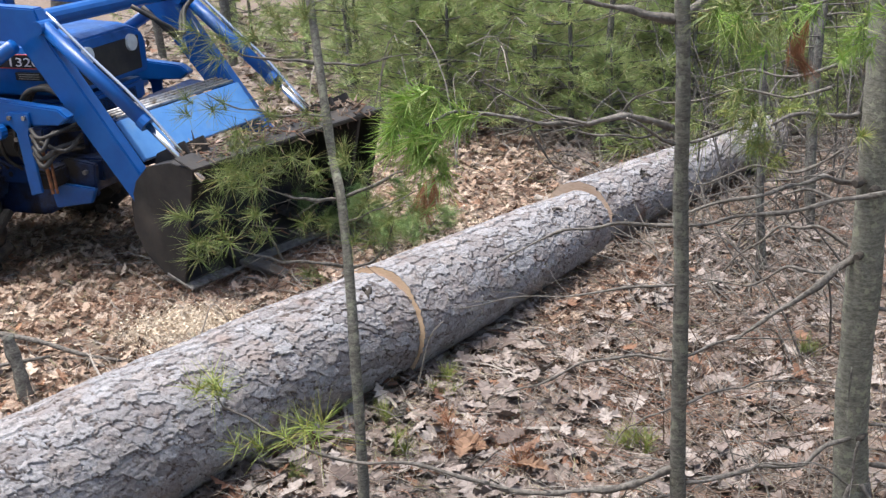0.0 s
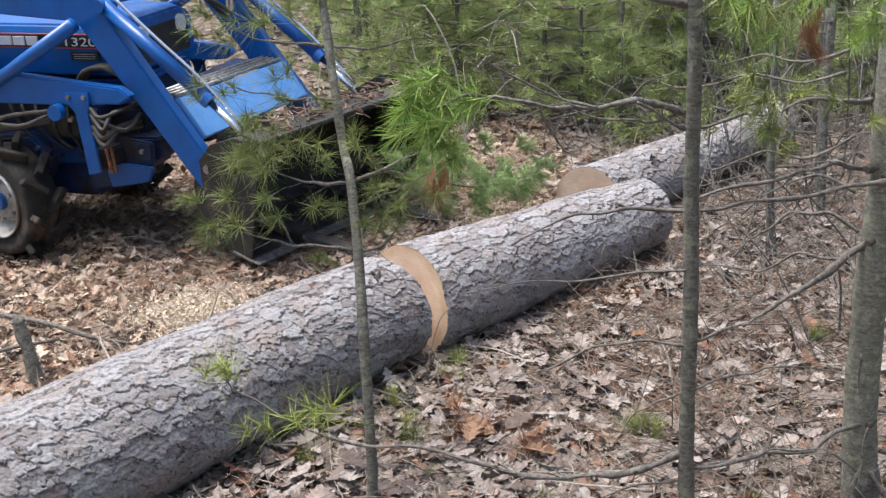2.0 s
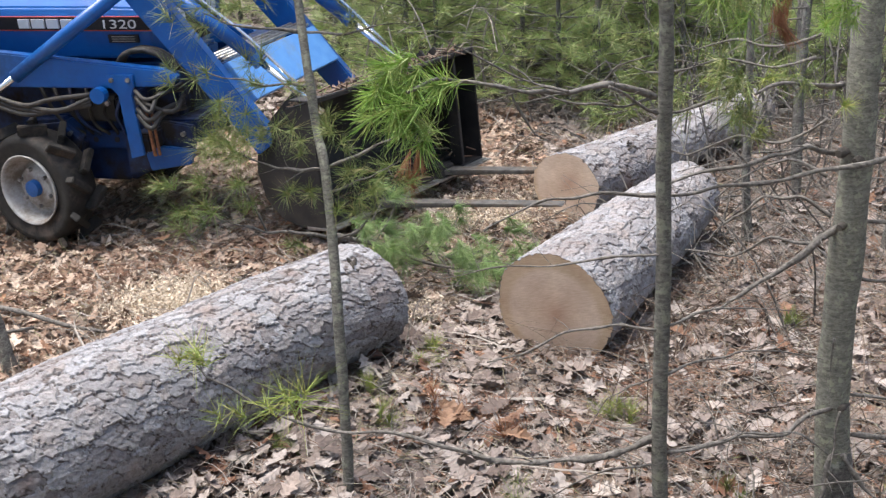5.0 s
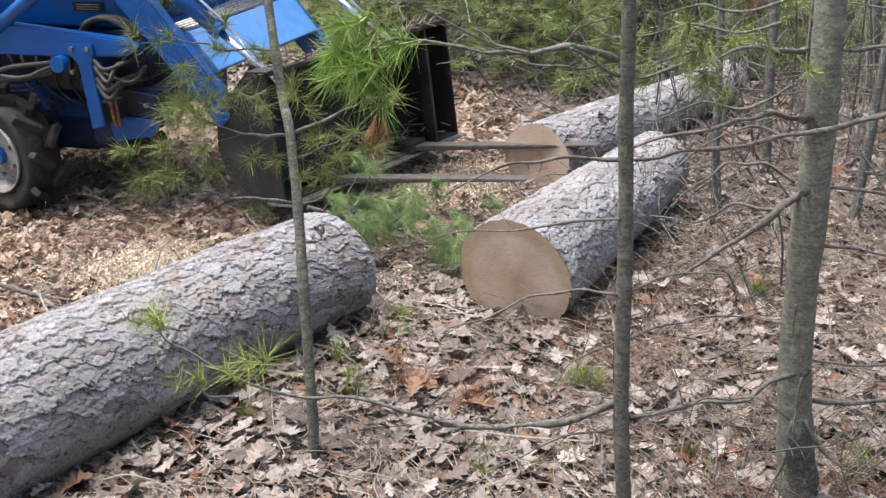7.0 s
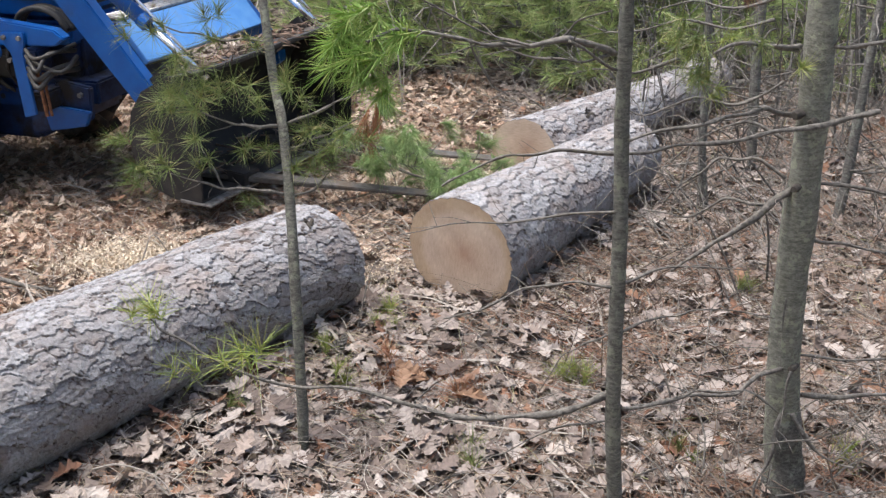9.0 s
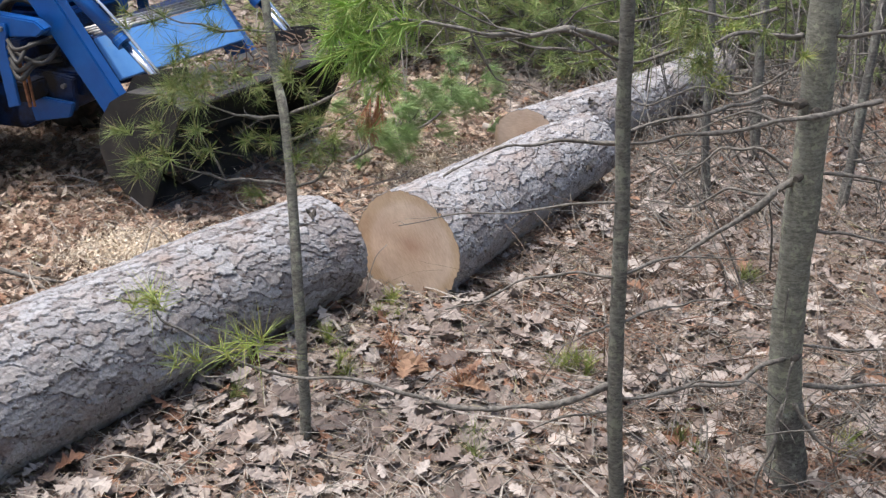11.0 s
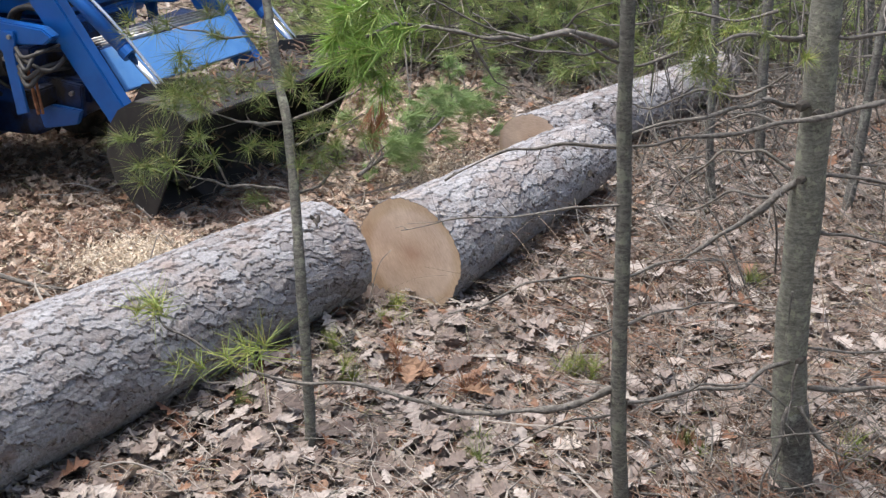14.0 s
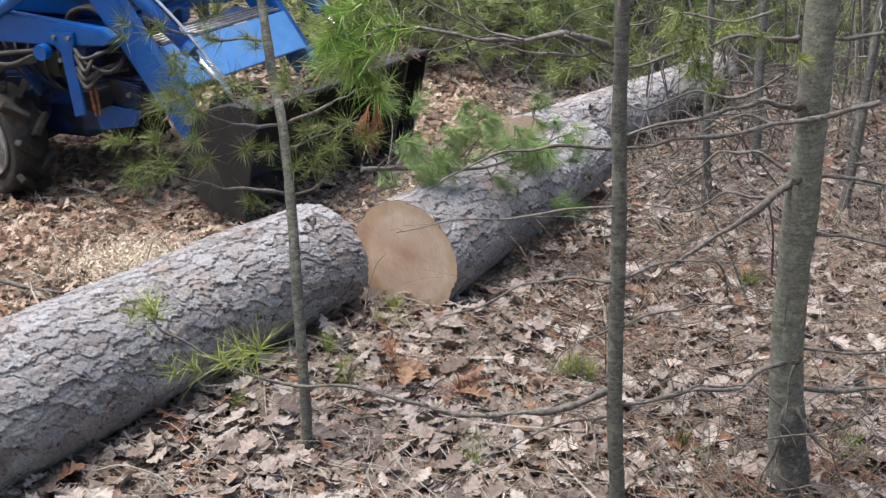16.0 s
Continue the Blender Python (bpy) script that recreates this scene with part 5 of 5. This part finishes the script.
# thin saplings behind
for label, pts, r0, r1 in (
        ("thin grey sapling stem beyond the clearing", [(1.669, 5.410, -0.004), (1.644, 5.440, 0.294), (1.653, 5.470, 0.603), (1.661, 5.500, 0.984)], 0.023, 0.016),
        ("thin leaning grey sapling stem", [(2.234, 5.140, 0.002), (2.292, 5.177, 0.31), (2.339, 5.213, 0.659), (2.387, 5.250, 0.968)], 0.026, 0.019),
        ("thin dark sapling stem in the brush", [(2.161, 6.200, -0.154), (2.162, 6.250, 0.301), (2.186, 6.300, 0.736)], 0.022, 0.015),
        ("thin sapling stem among the brush", [(2.066, 5.900, -0.014), (2.080, 5.967, 0.506), (2.113, 6.033, 0.946), (2.164, 6.100, 1.286)], 0.026, 0.018),
        ("slim dead sapling near the clearing's edge", [(1.377, 8.200, 0.061), (1.371, 8.250, 0.466), (1.426, 8.300, 0.898)], 0.03, 0.02)):
    base = Vector((pts[0][0], pts[0][1], 0))
    t = thing("sapling", label, "sapling", base, "thin saplings behind")
    line = [Vector((0, 0, -0.03))] + [Vector(p) - base for p in pts[1:]]
    line.append(line[-1] + (line[-1] - line[-2]) * 0.8)
    part("trunk", tube(line, r0, r1, 10, 5, 0.12), TRUNK_FAR, t, smooth=True)
    rng = np.random.default_rng(int(base.x * 100))
    for k in range(9):
        f = rng.uniform(0.15, 0.9) * (len(line) - 1)
        p = line[int(f)].lerp(line[min(int(f) + 1, len(line) - 1)], f % 1)
        a, ln = rng.uniform(0, 6.3), rng.uniform(0.2, 0.7)
        d = Vector((math.cos(a), math.sin(a), rng.uniform(-0.1, 0.35)))
        branch(t, [p, p + d * ln * 0.5 + Vector((0, 0, rng.normal() * 0.03)), p + d * ln], 0.005, 0.0015)


# ---- ground plants and small things ----
def seedling(at, size, label, material, seed, count=40, stems=3, group="pine seedlings on the floor"):
    size *= 1.35
    t = thing("seedling", label, "seedling", at, group)
    rng = np.random.default_rng(seed)
    part("stem", tube([(0, 0, -0.02), (0.004, 0, size * 0.4), (0, 0.004, size * 0.7)], 0.003, 0.002, 6, 2), TWIG, t)
    tufts = [(Vector((rng.normal() * 0.25, rng.normal() * 0.25, 0.5 + 0.2 * rng.normal())) * size, (rng.normal() * 0.3, rng.normal() * 0.3, 1), count, size, 0.7) for _ in range(stems)]
    tuft_part("needle_tuft", tufts, material, t, seed, 0.0011)
    return t


for i, (p, size, light) in enumerate((
        ((-0.158, 3.870, 0), 0.085, True), ((0.694, 3.714, 0), 0.09, True), ((1.434, 3.069, 0), 0.085, True), ((0.271, 3.274, 0), 0.085, False),
        ((-0.53, 3.755, 0), 0.07, False), ((0.941, 3.218, 0), 0.07, False), ((1.543, 4.412, 0), 0.07, False), ((0.006, 4.322, 0), 0.06, True),
        ((0.011, 4.461, 0), 0.07, True), ((0.657, 3.768, -0), 0.08, True))):
    seedling(p, size, "tiny yellow-green pine seedling in the leaves" if light else "tiny green pine seedling in the leaves", NEEDLE_LIGHT if light else NEEDLE, 600 + i)
for i, p in enumerate(((-0.008, 3.892, 0), (0.242, 3.687, 0), (0.108, 3.853, 0))):
    seedling(p, 0.09 if i < 2 else 0.05, "dead seedling with rust-orange needles", NEEDLE_DEAD, 640 + i, 45)


def stake(name, label, pts, r0, r1, material, category):
    base = Vector((pts[0][0], pts[0][1], 0))
    t = part(name, tube([Vector(p) - base for p in pts], r0, r1, 10, 4, 0.25), material, None, "", True)
    t.location = base
    return tagged(t, label, category)


stake("dead_stump", "weathered grey broken stub standing in leaves", [(-1.80, 4.62, -0.05), (-1.82, 4.65, 0.10), (-1.845, 4.68, 0.20), (-1.86, 4.70, 0.28)], 0.038, 0.026, TRUNK_FAR, "stump")
stake("fallen_branch", "dark crooked branch lying on the leaves", [(-2.1, 5.1, 0.14), (-1.85, 5.0, 0.12), (-1.65, 4.95, 0.06), (-1.45, 4.9, 0.03)], 0.014, 0.008, TWIG, "branch")
stake("fallen_branch", "dark crooked branch lying on the leaves", [(-2.2, 4.75, 0.02), (-1.98, 4.72, 0.12), (-1.75, 4.85, 0.10)], 0.012, 0.007, TWIG, "branch")
for label, pts, r in (
        ("bent pale weed stalk", [(-1.127, 5.000, 0.193), (-1.080, 5.033, 0.314), (-1.030, 5.067, 0.402), (-0.968, 5.100, 0.273)], 0.0045),
        ("bent pale weed stalk", [(-0.996, 5.100, 0.255), (-0.899, 5.100, 0.305), (-0.871, 5.100, 0.385)], 0.004),
        ("upright dry grass stalk by the log end", [(-0.113, 4.350, 0.094), (-0.069, 4.333, 0.28), (-0.03, 4.317, 0.396), (0.018, 4.300, 0.455)], 0.003),
        ("pale curled twig on the leaves", [(-0.98, 3.300, 0.304), (-0.881, 3.267, 0.335), (-0.758, 3.233, 0.294), (-0.711, 3.200, 0.217)], 0.004),
        ("pale curled twig beside the log", [(-1.011, 2.950, 0.226), (-0.996, 2.950, 0.264), (-0.893, 2.950, 0.25), (-1.006, 2.950, 0.205)], 0.0045),
        ("grey dead twig across the leaves", [(-0.384, 3.328, 0), (-0.197, 3.354, 0), (-0.081, 3.462, 0), (-0.03, 3.548, 0)], 0.007),
        ("grey branch lying past the log", [(0.687, 6.898, 0), (0.81, 6.757, 0), (0.875, 6.608, 0)], 0.025),
        ("grey branch lying past the log", [(2.052, 7.651, 0), (2.650, 7.794, 0), (3.052, 7.581, 0)], 0.03),
        ("weathered stick lying on the leaves", [(0.758, 4.450, 0), (0.62, 4.500, 0), (0.531, 4.572, 0)], 0.012),
        ("weathered stick lying on the leaves", [(1.366, 4.192, 0), (1.517, 4.222, 0), (1.635, 4.151, 0)], 0.010),
        ("pale piece of bark on the leaves", [(1.047, 3.990, 0), (1.118, 4.003, 0), (1.158, 3.988, 0)], 0.016)):
    low = min(p[2] for p in pts)
    pts = [(x, y, z - low * (0 if low < 0.05 else 1) + (r if low < 0.05 else 0)) for x, y, z in pts]
    stake("stick", label, pts, r, r * 0.5, TWIG_PALE, "stick")


def pine_cone(x, y, turn):
    """An open cone lying on its side, scale by scale."""
    t = thing("pine_cone", "dark open pine cone lying on the leaves", "pine cone", (x, y, ground_height(x, y) + 0.055))
    part("core", rod((-0.04, 0, 0), (0.045, 0, 0), 0.010, 0.005, 10), KNOT, t)
    scales = bmesh.new()
    for i in range(46):
        f, a = i / 45, i * 2.4
        d = Vector((0.55, math.cos(a), math.sin(a))).normalized()
        p = Vector((-0.038 + 0.078 * f, 0, 0))
        ln = 0.030 * (1 - 0.55 * f)
        rod(p, p + d * ln, 0.002, 0.0075 * (1 - 0.4 * f), 6, scales)
    part("scales", scales, TWIG, t)
    t.rotation_euler = (0, radians(-12), radians(turn))
    return t


pine_cone(-0.18, 4.16, 60)


def orange_leaf(x, y, size, seed):
    ob = litter("fallen_leaf", "", [(x, y, size)], LEAF_RUST, seed, 0.08, 0.3, 0.06)
    del ob["kind"]
    return tagged(ob, "bright rust-orange oak leaf on the litter", "leaf", "large single leaves")


for i, (x, y, size) in enumerate(((0.09, 3.86, 0.15), (0.05, 3.80, 0.12), (0.70, 4.36, 0.12), (0.30, 3.66, 0.13), (-0.03, 3.99, 0.10))):
    orange_leaf(x, y, size, 660 + i)
seedling((-0.265, 4.15, 0), 0.07, "tiny yellow-green pine seedling in the leaves", NEEDLE_LIGHT, 650)


# ---- pine understory and woods behind ----
def pine_mesh(seed, height, spread, tiers, needles, length):
    """A small bushy pine: trunk, limbs, and tufts along them, as two meshes."""
    rng = np.random.default_rng(seed)
    wood = tube([(0, 0, -0.05), (0.02, 0.01, height * 0.5), (0, 0.03, height)], 0.012 + height * 0.012, 0.006, 8, 4, 0.1)
    tufts = []
    for i in range(tiers):
        z = height * (0.08 + 0.88 * i / tiers)
        n = int(rng.integers(3, 6))
        a0 = rng.uniform(0, 6.3)
        for k in range(n):
            a = a0 + 6.28 * k / n + rng.normal() * 0.25
            ln = spread * (1.05 - 0.75 * i / tiers) * rng.uniform(0.6, 1.15)
            rise = rng.uniform(-0.05, 0.35)
            pts = [Vector((math.cos(a) * ln * s, math.sin(a) * ln * s, z + rise * ln * s + 0.05 * s * s)) for s in (0, 0.5, 1.0)]
            tube(pts, 0.008, 0.002, 5, 2, 0, wood)
            for s in np.linspace(0.35, 1.0, 5):
                p = pts[0].lerp(pts[2], s) + Vector(unit(rng)) * 0.05
                side = Vector((-math.sin(a), math.cos(a), 0)) * rng.normal() * 0.14 * ln
                d = Vector((math.cos(a), math.sin(a), 0.5)) + side * 2
                tufts.append((p + side, d, needles, length, 0.8))
    return wood, tufts, rng


KINDS = []
for i, (height, spread, tiers, needles, length) in enumerate(((2.0, 0.95, 10, 22, 0.15), (1.4, 0.85, 8, 22, 0.15), (2.7, 1.1, 12, 20, 0.16), (0.8, 0.5, 5, 22, 0.12))):
    wood, tufts, rng = pine_mesh(900 + i, height, spread, tiers, needles, length)
    t = thing("young_pine", "bushy young pine in the understory", "pine", (0, 0, 0), "understory pines")
    part("trunk", wood, TRUNK_FAR, t, smooth=True)
    v, f = needle_lists(tufts, rng, 0.0026)
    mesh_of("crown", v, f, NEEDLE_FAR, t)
    KINDS.append(t)
rng = np.random.default_rng(77)
SPOTS = ((0.9, 9.4), (1.7, 8.9), (2.3, 9.8), (0.2, 10.6), (1.2, 10.8), (3.0, 8.8), (3.6, 9.8), (2.9, 11.2), (4.3, 8.2), (1.9, 12.2), (0.4, 12.6), (4.6, 10.4), (-0.5, 9.9),
         (3.9, 12.3), (-0.9, 11.9), (5.4, 9.2), (2.4, 7.9), (1.35, 9.9), (0.55, 9.9), (2.0, 9.5), (2.7, 9.2), (3.3, 9.3), (1.0, 11.6), (2.2, 10.8), (-0.1, 11.3), (3.5, 10.8), (4.0, 9.2), (0.1, 9.2), (5.2, 12.0), (-1.6, 13.4), (0.9, 14.4), (2.8, 14.2), (4.6, 14.6), (-3.4, 15.2), (3.5, 7.2), (6.4, 10.8), (-5.2, 14.0), (1.5, 8.0), (0.55, 8.9), (2.6, 10.2), (1.6, 11.4), (3.1, 10.2), (0.75, 10.4), (-0.6, 10.9), (4.2, 11.3), (4.9, 9.6), (2.1, 8.4), (3.0, 8.0), (5.9, 8.4), (4.0, 7.4), (0.9, 8.4), (1.55, 8.75), (1.15, 9.1), (0.35, 8.9), (1.95, 8.3), (2.5, 8.6), (0.7, 9.6))
for i, (x, y) in enumerate(SPOTS):
    m = pose(x + rng.normal() * 0.15, y + rng.normal() * 0.15, ground_height(x, y), 0, 0, rng.uniform(0, 360))
    kind = int(rng.integers(0, 3)) if y > 9.2 else (1 if y > 8.25 else 3)
    if i < 4:
        KINDS[i].matrix_basis = pose(x, y, ground_height(x, y), 0, 0, 40 * i)
    else:
        copy_thing(KINDS[kind], m)


# unseen taller pines added round and behind the clearing to block low sky light
for i in range(18):
    a = radians(170 + 200 * i / 17)
    d = 8.5 + 1.5 * math.sin(i * 2.3)
    x, y = 0.3 + d * math.cos(a), 2.5 + 0.85 * d * math.sin(a)
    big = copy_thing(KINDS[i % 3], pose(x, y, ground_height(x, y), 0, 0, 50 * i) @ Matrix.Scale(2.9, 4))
    tagged(big, "unseen added pine that blocks low sky light", "pine", "pines round the clearing")


def forest_tree(x, y, r, height, seed):
    t = thing("tree", "tall dark trunk in the woods behind", "tree", (x, y, ground_height(x, y)), "woodland trunks")
    rng = np.random.default_rng(seed)
    lean = Vector((rng.normal() * 0.03, rng.normal() * 0.03, 0))
    part("trunk", tube([Vector((0, 0, -0.1)), Vector((0, 0, 0.15)), lean * 2 + Vector((0, 0, 2)), lean * height + Vector((0, 0, height))], r * 1.15, r * 0.75, 14, 5, 0.12), TRUNK_FAR, t, smooth=True)
    limbs = bmesh.new()
    for _ in range(7):
        z, a, ln = rng.uniform(0.6, height * 0.9), rng.uniform(0, 6.3), rng.uniform(0.4, 1.4)
        d = Vector((math.cos(a), math.sin(a), rng.uniform(-0.1, 0.4)))
        p = lean * z + Vector((0, 0, z))
        tube([p, p + d * ln * 0.5, p + d * ln + Vector((0, 0, 0.1 * ln))], 0.018, 0.004, 5, 2, 0, limbs)
    part("limbs", limbs, TRUNK_FAR, t)
    return t


for i, (x, y, r) in enumerate(((0.05, 13.2, 0.17), (-0.75, 13.0, 0.09), (-0.35, 15.6, 0.12), (1.3, 15.0, 0.13), (2.6, 13.4, 0.10), (-2.3, 15.2, 0.11), (-3.6, 17.5, 0.14), (3.9, 15.8, 0.16), (5.4, 13.6, 0.12),
                               (6.3, 15.5, 0.15), (-5.2, 18, 0.15), (0.6, 19, 0.18), (-1.4, 20, 0.16), (2.8, 19.5, 0.17), (4.8, 20, 0.18), (-4.4, 22, 0.2), (7.4, 19, 0.18), (-7, 20, 0.18), (-2.7, 24, 0.2), (1.8, 25, 0.2), (6, 26, 0.22),
                               (1.6, 10.2, 0.035), (2.2, 11.0, 0.05), (2.9, 10.6, 0.04), (3.3, 11.8, 0.06), (3.7, 10.1, 0.045), (4.4, 11.0, 0.06), (1.1, 12.2, 0.06), (0.4, 11.4, 0.045), (2.95, 8.4, 0.03), (3.5, 8.7, 0.035), (4.2, 8.0, 0.04), (3.15, 7.1, 0.025), (2.6, 7.5, 0.022), (3.9, 9.4, 0.05), (-1.9, 12.4, 0.05), (-2.8, 13.2, 0.045), (-1.2, 14.2, 0.05))):
    forest_tree(x, y, r, 6.5, 1200 + i)

# ---- the pine bough that rides on the forks ----
bough = thing("pine_bough", "broken green pine bough dragged along by the forks", "branch")
rng = np.random.default_rng(55)
part("stem", tube([(-0.45, 0, 0.05), (-0.2, 0.05, 0.0), (0.1, 0.0, -0.03), (0.42, 0.06, 0.0)], 0.012, 0.004, 8, 4, 0.2), TWIG, bough)
for i in range(44):
    f = i / 43
    p = Vector((-0.38 + 0.8 * f, 0.03, 0.03 - 0.04 * f))
    s = 1 if i % 2 else -1
    q = p + Vector((0.08, s * rng.uniform(0.04, 0.26), rng.uniform(-0.20, 0.24)))
    part("side_shoot", tube([p, p.lerp(q, 0.5) + Vector((0.02, 0, 0.02)), q], 0.004, 0.0015, 6, 3), TWIG, bough)
    spray(bough, q, (0.6, s * 0.5, -0.2), 0.12, 700 + i, NEEDLE_BOUGH, 60, 3, 0.0011, "needle_tuft", 0.8)


# ---- what moves ----
TRACTOR = [
    (0.0, -2.454, 6.855, -23.2, -3.81),
    (0.5, -2.425, 6.851, -23.8, -4.39),
    (1.0, -2.387, 6.856, -22.1, -4.39),
    (1.5, -2.290, 6.867, -21.6, -4.32),
    (2.0, -2.239, 6.840, -20.3, -3.57),
    (2.5, -2.196, 6.880, -19.2, -2.35),
    (3.0, -2.039, 6.877, -17.8, 0.46),
    (3.5, -1.951, 6.797, -13.9, -0.07),
    (6.0, -1.922, 6.792, -18.7, -0.33),
    (6.5, -1.907, 6.787, -20.0, -0.10),
    (7.0, -1.890, 6.796, -21.1, -0.02),
    (7.5, -1.895, 6.795, -21.4, 0.03),
    (8.0, -1.929, 6.817, -22.3, 0.05),
    (8.5, -2.038, 6.864, -23.2, 0.10),
    (9.0, -2.140, 6.909, -24.7, 0.15),
    (11.5, -2.222, 6.968, -27.0, -5.28),
    (12.0, -2.218, 6.982, -27.5, -5.38),
    (12.5, -2.217, 6.986, -27.6, -5.32),
    (13.0, -2.218, 7.004, -27.8, -5.31),
    (13.5, -2.212, 6.999, -27.7, -5.35),
    (14.0, -2.198, 6.986, -27.5, -5.24),
    (14.5, -2.167, 6.995, -27.5, -5.19),
    (15.0, -2.152, 6.991, -27.3, -5.22),
    (15.5, -2.073, 6.980, -25.5, -4.99),
    (16.0, -1.857, 6.926, -27.7, -4.47),
]
BUCKET = [(0, 1.80, 0.395, 17, -18), (1.5, 1.80, 0.395, 17, -18), (2.0, 1.82, 0.405, 14, -19), (2.5, 1.86, 0.42, 8, -21), (3.0, 1.91, 0.46, 0, -23), (3.5, 1.94, 0.465, -2, -26), (6.0, 1.92, 0.49, -4, -22), (8.0, 1.90, 0.50, -5, -21),
          (8.5, 1.85, 0.495, -2, -15), (9.0, 1.78, 0.48, 4, -8), (11.5, 1.71, 0.30, 31, -10), (15.0, 1.71, 0.30, 31, -10), (15.5, 1.77, 0.32, 22, -11), (16.0, 1.84, 0.315, 16, -12)]
MID = [(0, -0.258, 4.647, 46), (0.5, -0.256, 4.648, 45.5), (1.0, -0.25, 4.655, 41), (1.5, -0.24, 4.67, 35.5), (2.0, -0.17, 4.71, 36.5), (2.5, 0.065, 4.69, 43), (3.0, 0.40, 4.50, 51), (3.5, 0.54, 4.33, 57.5), (6.0, 0.53, 4.35, 56),
       (7.0, 0.51, 4.37, 55.5), (8.0, 0.50, 4.38, 55), (8.5, 0.44, 4.48, 52), (9.0, 0.345, 4.60, 49), (9.2, 0.315, 4.64, 48.5), (11.5, 0.085, 4.575, 49), (16.0, 0.085, 4.565, 49)]


def motions():
    walk(tractor, [(t, pose(x + 0.04, y, 0, 0, 0, a)) for t, x, y, a, lift in TRACTOR])
    pivot = Matrix.Translation((-0.45, 0, 1.45))
    walk(loader, [(t, pivot @ pose(0, 0, 0, 0, -lift, 0) @ pivot.inverted()) for t, x, y, a, lift in TRACTOR])
    walk(bucket, [(t, pose(x, 0.03, z, 0, 0, turn) @ pose(0, 0, 0, 0, tilt, 0)) for t, x, z, tilt, turn in BUCKET])
    spin, last, rows = 0.0, None, []
    for t, x, y, a, lift in TRACTOR:
        if last:
            spin += ((x - last[0]) * math.cos(radians(-10)) + (y - last[1]) * math.sin(radians(-10))) / 0.365
        last = (x, y)
        rows.append((t, math.degrees(spin)))
    walk(wheel_near, [(t, pose(0, -0.56, 0.345, 0, s, -14)) for t, s in rows])
    walk(wheel_far, [(t, pose(0, 0.56, 0.345, 0, s, -14)) for t, s in rows])
    rolled, last, rows = 0.0, None, []
    for t, x, y, a in MID:
        px, py = x + 0.4 * math.cos(radians(a)), y + 0.4 * math.sin(radians(a))
        if last:
            rolled += math.degrees(((px - last[0]) * math.sin(radians(a)) - (py - last[1]) * math.cos(radians(a))) / 0.24)
        last = (px, py)
        rows.append((t, pose(x, y, 0.228, 0, 0, a) @ pose(0, 0, 0, rolled)))
    walk(mid_log, rows)
    ride = [
        (0, *(-0.381, 6.435, 0.1), -30, 0), (1.0, *(-0.28, 6.447, 0.12), -28, 0), (1.5, *(-0.156, 6.329, 0.18), -25, 0), (2.0, *(0.093, 6.200, 0.3), -20, 0),
        (2.5, *(0.226, 5.783, 0.32), -15, 5), (3.0, *(0.084, 5.397, 0.26), -12, 8), (3.5, *(-0.012, 5.320, 0.14), -10, 10), (6.0, *(0.038, 5.190, 0.14), -12, 10),
        (8.0, *(0.042, 5.165, 0.14), -14, 10), (8.5, *(0.09, 5.26, 0.15), -18, 8), (9.0, *(0.175, 5.763, 0.22), -30, 4), (11.5, *(0.217, 6.134, 0.28), 40, -20),
        (15.0, *(0.226, 5.998, 0.28), 40, -20), (15.5, *(0.325, 5.262, 0.45), 20, -5), (16.0, *(0.37, 4.855, 0.52), 15, 0)]
    walk(bough, [(t, pose(x, y, z, 0, tip, turn)) for t, x, y, z, turn, tip in ride])



motions()
